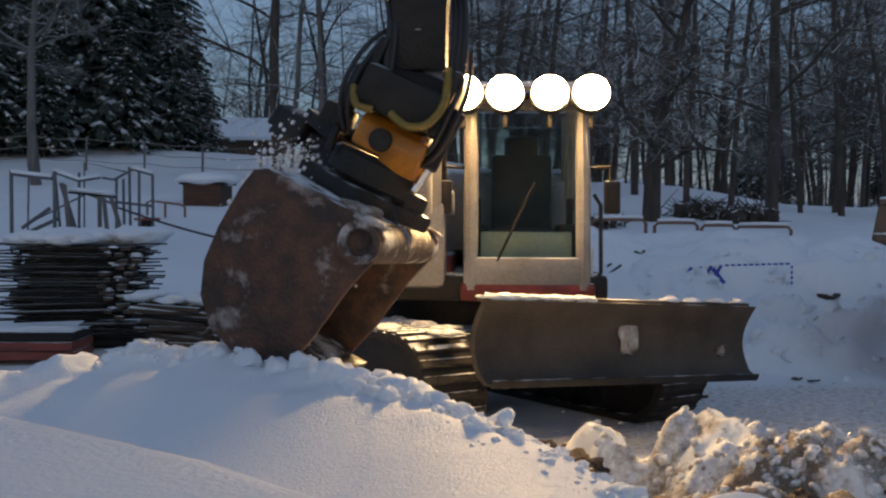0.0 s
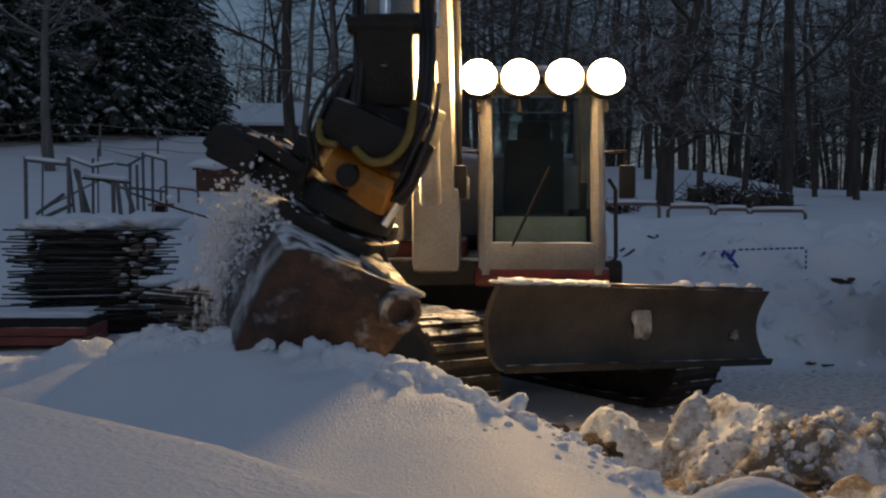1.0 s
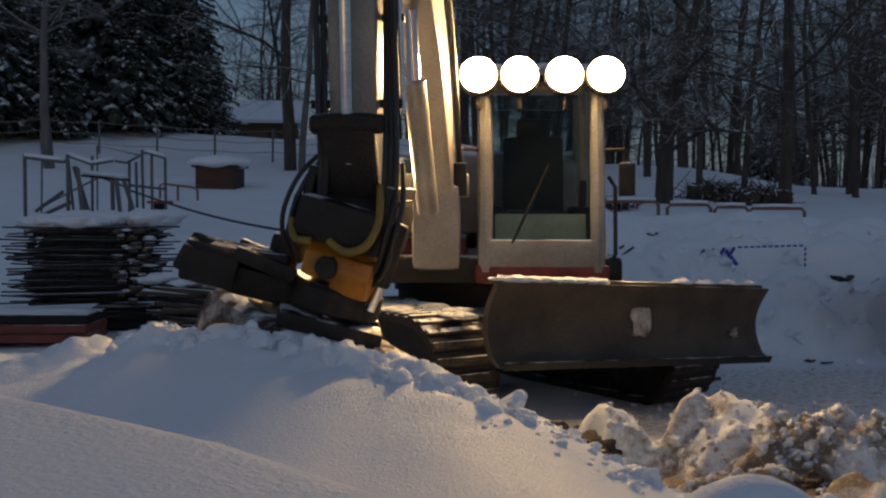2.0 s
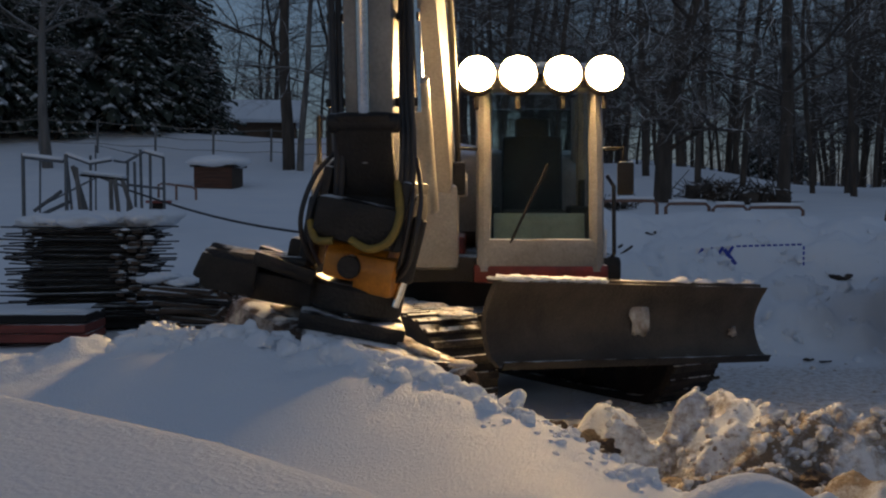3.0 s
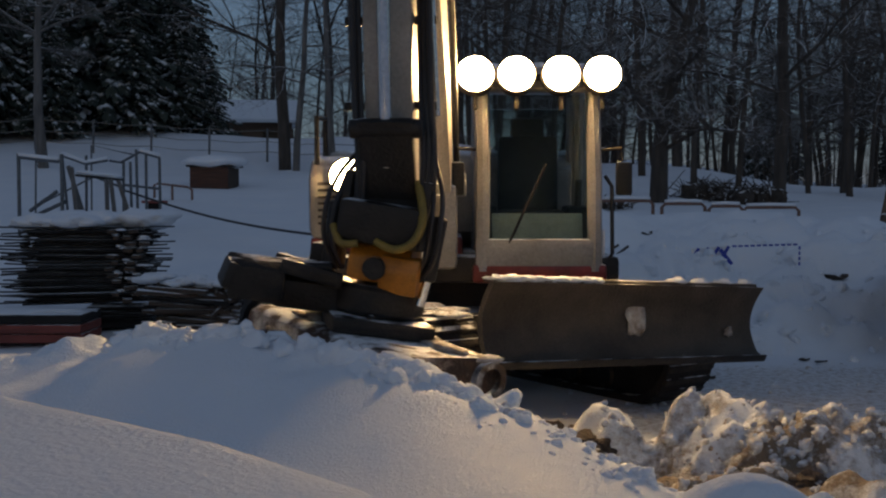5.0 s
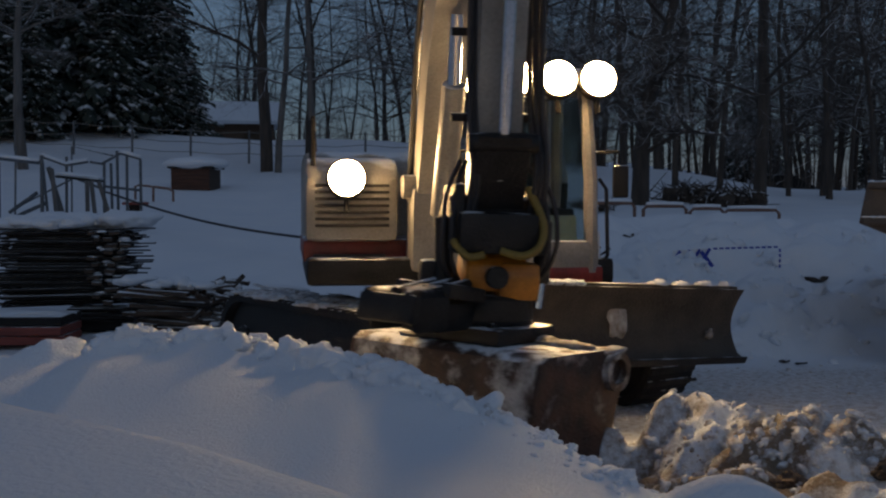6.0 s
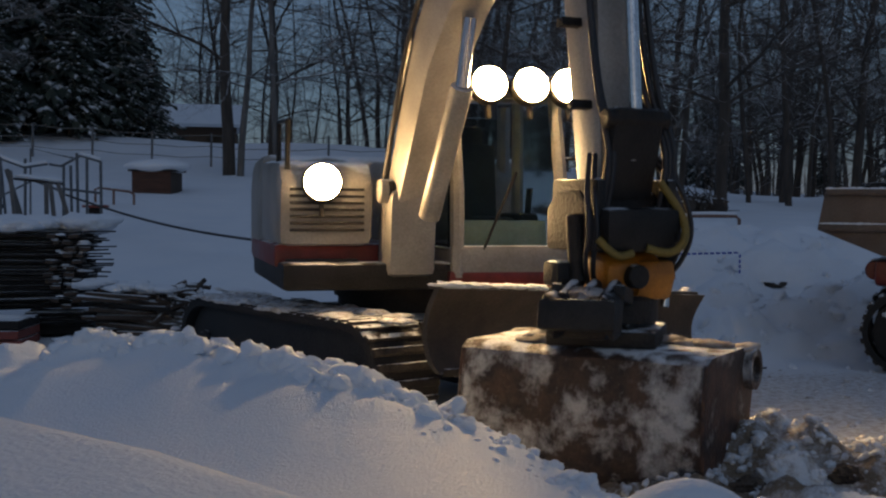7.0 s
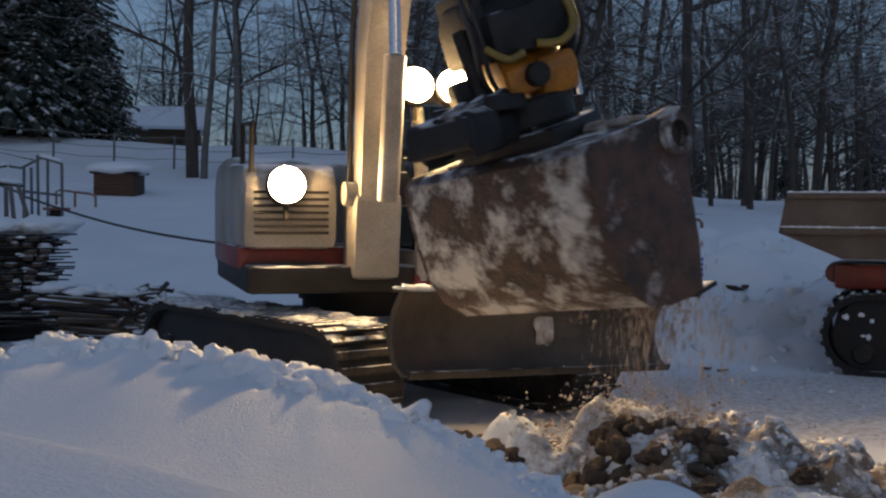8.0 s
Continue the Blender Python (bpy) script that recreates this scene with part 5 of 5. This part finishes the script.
def tree(name, forms, mats, label, x, y, turn=0, scale=1.0, crown="crown", group=""):
    t = thing(name, label, "tree", pose(x, y, at_ground(x, y), 0, 0, turn) @ Matrix.Scale(scale, 4), group)
    part("trunk", forms[0], mats[0], t)
    c = part(crown, forms[1], mats[1], t)
    return t


def again(t, x, y, turn, scale):
    ob = copy_thing(t, pose(x, y, at_ground(x, y), 0, 0, turn) @ Matrix.Scale(scale, 4) )
    return ob


def plant_trees():
    rnd = random.Random(12)
    # spruces behind the fence
    kinds = [tree("spruce", spruce(20 + k, h, w), (BARK, NEEDLES), "dark snowy spruce behind the field fence", x, y, group="spruces behind the fence")
             for k, (x, y, h, w) in enumerate(((-17.5, 42, 16, 4.0), (-13.6, 43.5, 14.5, 3.6), (-12.6, 46, 11.5, 2.6)))]
    for x, y, s, k in ((-20.5, 43, 1.1, 0), (-15.5, 46, 1.15, 1), (-14.2, 48, 0.9, 0), (-22.5, 46, 1.2, 1), (-18.8, 47, 1.2, 0), (-16.4, 41, 0.75, 2),
                       (-25, 44, 1.1, 0), (-14.4, 40.8, 0.55, 2), (-19.2, 41, 0.7, 1), (-21.8, 41.5, 0.8, 2), (-12.0, 42.5, 0.6, 2), (-9.7, 45, 0.45, 2), (-10.6, 44, 0.6, 2), (-11.3, 47, 0.75, 1)):
        again(kinds[k], x, y, rnd.uniform(0, 360), s)
    # pale tree before the spruces
    tree("broadleaf_tree", bare_tree(3, 9, 0.17, 0.42, 3, 0.75, 5), (BARK_PALE, TWIG), "pale frosted bare tree by the playground", -11.9, 33.0, 40)
    # bare trees beyond the field
    mid = tree("bare_tree", bare_tree(7, 14, 0.21, 0.25, 3, 0.7, 5), (BARK, TWIG), "tall dark bare tree at the field's edge", -4.95, 35.0, 10)
    again(mid, -3.7, 36, 130, 0.8)
    thin = tree("bare_tree", bare_tree(9, 11, 0.12, 0.2, 3, 0.6, 4), (BARK_PALE, TWIG), "slender birch-like bare tree at the field's edge", -4.55, 34.5, 0)
    again(thin, -3.3, 34, 80, 1.0)
    # orchard-like tree with a short trunk
    tree("old_apple_tree", bare_tree(15, 6.5, 0.20, 0.2, 3, 0.85, 6, droop=0.0), (BARK, TWIG), "old spreading bare tree with a forked trunk", 4.45, 22.5, 60)
    # woods on the rise
    tall = [tree("forest_tree", bare_tree(30 + k, h, r, f, 3, 0.65, 4), (BARK, TWIG), "tall bare forest tree with snow-dusted twigs", x, y, group="forest trees")
            for k, (x, y, h, r, f) in enumerate(((8.0, 26.0, 13, 0.17, 0.15), (11.2, 30, 14, 0.10, 0.2), (10.4, 31, 12, 0.08, 0.15), (6.6, 36, 15, 0.13, 0.2)))]
    spots = [(11.9, 32.5), (13.5, 31), (12.0, 29), (9.2, 34), (7.6, 33), (14.8, 34), (5.4, 39), (4.0, 40), (2.2, 42)]
    for k in range(190):
        y = rnd.uniform(46, 96)
        spots.append((y * rnd.uniform(-0.17, 0.62), y))
    for x, y in spots:
        if not (x < -1 and y < 70):
            again(rnd.choice(tall), x, y, rnd.uniform(0, 360), rnd.uniform(0.75, 1.35))
    for k in range(16):
        y = rnd.uniform(70, 110)
        again(rnd.choice(kinds), y * rnd.choice((rnd.uniform(-0.5, -0.24), rnd.uniform(0.1, 0.62))), y, rnd.uniform(0, 360), rnd.uniform(0.6, 1.2))
    for k in range(14):
        y = rnd.uniform(64, 90)
        again(rnd.choice(tall), y * rnd.uniform(-0.24, -0.05), y, rnd.uniform(0, 360), rnd.uniform(0.6, 0.9))
    # undergrowth
    scrub = Form()
    for k in range(900):
        y = rnd.uniform(46, 85)
        x = y * rnd.uniform(-0.12, 0.6)
        z = at_ground(x, y)
        h = rnd.uniform(0.8, 3.2)
        scrub.tube([(x, y, z), (x + rnd.gauss(0, 0.3), y, z + h * 0.6), (x + rnd.gauss(0, 0.6), y, z + h)], 0.02, 3, False, 0.006)
    solid("undergrowth", scrub, TWIG, "thin bare saplings between the forest trees", "undergrowth", kind="stuff")


plant_trees()


# ---- what moves: the house slews, the arm reaches, the bucket tips; loose snow falls; a far car passes ----
# seconds, coupling x, y, z, curl, tilt, turn of the bucket
DUMPING = [
    (0.0, -0.355, 5.330, 1.528, 0, 26, -94),
    (0.2, -0.430, 5.300, 1.475, 0, 24, -89),
    (0.4, -0.530, 5.300, 1.466, 0, 22, -82),
    (0.6, -0.584, 5.300, 1.39, 0, 22, -73),
    (0.8, -0.558, 5.300, 1.346, 0, 23, -69),
    (1.0, -0.534, 5.300, 1.294, 0, 25, -64),
    (1.2, -0.474, 5.300, 1.198, 0, 26, -54),
    (1.4, -0.510, 5.300, 1.11, 0, 25, -46),
    (1.7, -0.575, 5.300, 0.90, 0, 20, -44),
    (2.1, -0.572, 5.300, 0.835, 0, 15, -46),
]
SCRAPING = [
    (2.8, -0.468, 5.300, 0.833, 0, 12, -49),
    (3.5, -0.450, 5.300, 0.832, 0, 11, -48),
    (4.0, -0.435, 5.300, 0.837, 0, 11, -48),
    (4.7, -0.420, 5.300, 0.837, 0, 11, -48),
]
LIFTING = [
    (5.2, -0.220, 5.410, 0.805, 0, 7, -46),
    (5.8, 0.165, 5.460, 0.791, 0, 3, -43),
    (6.0, 0.312, 5.410, 0.779, 0, 2, -42),
    (6.25, 0.525, 5.320, 0.765, 0, 0, -40),
    (6.5, 0.728, 5.230, 0.745, 0, 0, -38),
    (6.75, 0.935, 5.130, 0.79, 0, 0, -36),
    (7.0, 1.045, 5.090, 0.828, 0, 0, -35),
    (7.2, 1.075, 5.040, 1.05, 0, -2, -34),
    (7.4, 1.124, 4.980, 1.334, 0, -3, -35),
    (7.7, 0.965, 4.960, 1.63, 0, -15, -43),
    (8.0, 0.855, 5.080, 1.76, 0, -19, -58),
]


def heading(t):
    """The house's turn in degrees."""
    return float(np.interp(t, (0, 1.7, 4.7, 5.2, 5.8, 6.5, 7.0, 8.0), (-2.5, -1.5, -1.5, 1, 6, 9, 12, 12)))


def arm_poses(t, x, y, z, curl, tilt, turn):
    """Poses of boom, stick, tiltrotator, hitch and bucket in the excavator's space, from where the bucket hangs."""
    house = BASE @ pose(0, 0, 0, 0, 0, heading(t))
    foot = house @ Vector((-0.2, -0.95, 1.56))
    az = math.degrees(math.atan2(x - foot.x, -(y - foot.y)))
    tool = pose(x, y, z, curl, tilt, az)
    pin = tool @ Vector((0, 0, 0.65))
    az = math.atan2(pin.x - foot.x, -(pin.y - foot.y))
    ahead, across = Vector((math.sin(az), -math.cos(az), 0)), Vector((math.cos(az), math.sin(az), 0))
    span = pin - foot
    reach, rise, far = span.dot(ahead), span.z, min(span.length, BOOM + STICK - 0.02)
    lift = math.atan2(rise, reach) + math.acos((BOOM ** 2 + far ** 2 - STICK ** 2) / (2 * BOOM * far))
    elbow = foot + ahead * (BOOM * math.cos(lift)) + Vector((0, 0, BOOM * math.sin(lift)))

    def along(origin, x_axis, z_axis):
        y_axis = z_axis.cross(x_axis)
        m = Matrix((x_axis, y_axis, z_axis)).transposed().to_4x4()
        return Matrix.Translation(origin) @ m

    run = (elbow - foot).normalized()
    hang = (elbow - pin).normalized()
    inverse = BASE.inverted()
    return [inverse @ m for m in (along(foot, across, across.cross(-run)), along(elbow, across, hang),
                                  Matrix.Translation(pin) @ tool.to_3x3().to_4x4(), Matrix.Translation(pin) @ tool.to_3x3().to_4x4() @ pose(0, 0, 0, 0, 0, turn + float(np.interp(t, (4.7, 6.4), (58, 105))) - math.degrees(az)), tool @ pose(0, 0, 0, 0, 0, turn - math.degrees(az)))]


def build_clump(name, label, material, seed, size, bits):
    rnd = random.Random(seed)
    form = Form()
    for k in range(bits):
        r = size * rnd.choice((0.03, 0.04, 0.05, 0.07, 0.1, 0.16))
        form.lump((rnd.gauss(0, size), rnd.gauss(0, size), rnd.gauss(0, size * 1.4)), (r, r * rnd.uniform(0.7, 1), r * rnd.uniform(0.6, 1.2)), seed + k, 0.6, 1)
    return solid(name, form, material, label, "snow clump", group="falling clumps", kind="stuff")


def spill(ob, rest, carried, inside, start, ground, drift):
    """Rows for a clump that rests, rides in the bucket, then drops with gravity and lies where it lands, sunk in by -ground metres."""
    rows = [(0.0, Matrix.Translation(rest))] if carried[0][0] > 0.05 else []
    if carried[0][0] > 0.3:
        rows.append((carried[0][0] - 0.25, Matrix.Translation(rest)))
    last = None
    spots = [(t, (BASE @ m) @ Vector(inside)) for t, m in carried]
    for (t, p), (t2, p2) in zip(spots, spots[1:]):
        if t <= start:
            last = p
            rows.append((t, Matrix.Translation(last)))
            if start < t2 and start - t > 0.02:
                last = p.lerp(p2, (start - t) / (t2 - t))
                rows.append((start, Matrix.Translation(last)))

    t0 = rows[-1][0]
    z0 = last.z
    for k in range(1, 12):
        dt = 0.1 * k
        z = z0 - 4.9 * dt * dt
        p = Vector((last.x + drift[0] * dt, last.y + drift[1] * dt, z))
        floor = at_ground(p.x, p.y) + ground
        p.z = max(z, floor)
        rows.append((t0 + dt, pose(*p, 70 * min(dt, 0.5), 40 * min(dt, 0.5), 0)))
        if z < floor or t0 + dt > 8.2:
            break
    if rows[-1][0] < 8.0:
        rows.append((8.0, rows[-1][1]))
    walk(ob, [r for r in rows])


def motions():
    rows = [(k[0], arm_poses(*k)) for k in DUMPING + SCRAPING + LIFTING]
    for i, ob in enumerate((boom, stick, tiltrotator, hitch, bucket)):
        walk(ob, [(t, ms[i]) for t, ms in rows])
    walk(upper, [(t, pose(0, 0, 0, 0, 0, heading(t))) for t in (0, 1.7, 4.7, 5.2, 5.8, 6.5, 7.0, 8.0)])
    rnd = random.Random(77)
    ride = [(t, ms[4]) for t, ms in rows]
    for k in range(44):
        ob = build_clump("falling_snow", "loose white snow sliding out of the bucket", SNOW, k, rnd.uniform(0.05, 0.09), 120)
        inside = (rnd.uniform(-0.75, 0.2), rnd.uniform(-0.42, -0.30), rnd.uniform(-0.4, 0.0))
        spill(ob, (0, 0, 0), [r for r in ride if r[0] < 2], inside, rnd.choice((0.6, 0.8, 0.8, 1.0, 1.2, 1.4)), rnd.uniform(-0.4, -0.3), (rnd.uniform(-0.5, -0.15), -0.1))
    for k in range(190):
        ob = build_clump("falling_soil", "brown frozen soil and snow trickling from the bucket", SOIL, 100 + k, rnd.uniform(0.035, 0.075), 60)
        start = 7.22 + 0.28 * k / 110 if k < 110 else 7.5 + 0.46 * (k - 110) / 80
        inside = (rnd.uniform(-0.5 if start < 7.5 else 0.0, 0.55), rnd.uniform(0.1, 0.25), rnd.uniform(-0.72, -0.55))
        rest = (rnd.uniform(1.2, 1.9), rnd.uniform(4.8, 5.0), 0.1)
        spill(ob, rest, [r for r in ride if r[0] >= 7.0], inside, start, rnd.uniform(-0.13, -0.06), (rnd.uniform(-0.05, 0.25), 0.0))
    for k in range(26):
        r = rnd.uniform(0.035, 0.075)
        form = Form().block((0, 0, 0), (r * 1.6, r * 1.2, r), k + 11).block((r, 0.3 * r, -0.2 * r), (r * 0.9, r * 0.8, r * 0.7), k + 41).block((-r, -0.2 * r, -0.3 * r), (r * 0.8, r * 0.7, r * 0.6), k + 71)
        ob = solid("soil_lump", form, DARK_SOIL, "dark wet soil dropped from the bucket onto the heap", "soil clod", group="dropped soil lumps")
        inside = (rnd.uniform(-0.35, 0.5), rnd.uniform(0.0, 0.15), rnd.uniform(-0.6, -0.4))
        spill(ob, (rnd.uniform(1.1, 1.6), rnd.uniform(4.5, 4.8), 0.05), [q for q in ride if q[0] >= 7.0], inside, 7.1 + 0.01 * k, rnd.uniform(-0.05, 0.0), (rnd.uniform(-0.3, 0.7), rnd.uniform(-1.3, -0.5)))
    z = at_ground(20, 60) + 0.05
    walk(far_car, [(0.0, pose(4.6, 60, z)), (4.1, pose(4.6, 60, z)), (4.6, pose(7.0, 60, z)), (5.8, pose(17.5, 60, z)), (6.5, pose(23.3, 60, z)), (8.0, pose(36, 60, z))])


motions()
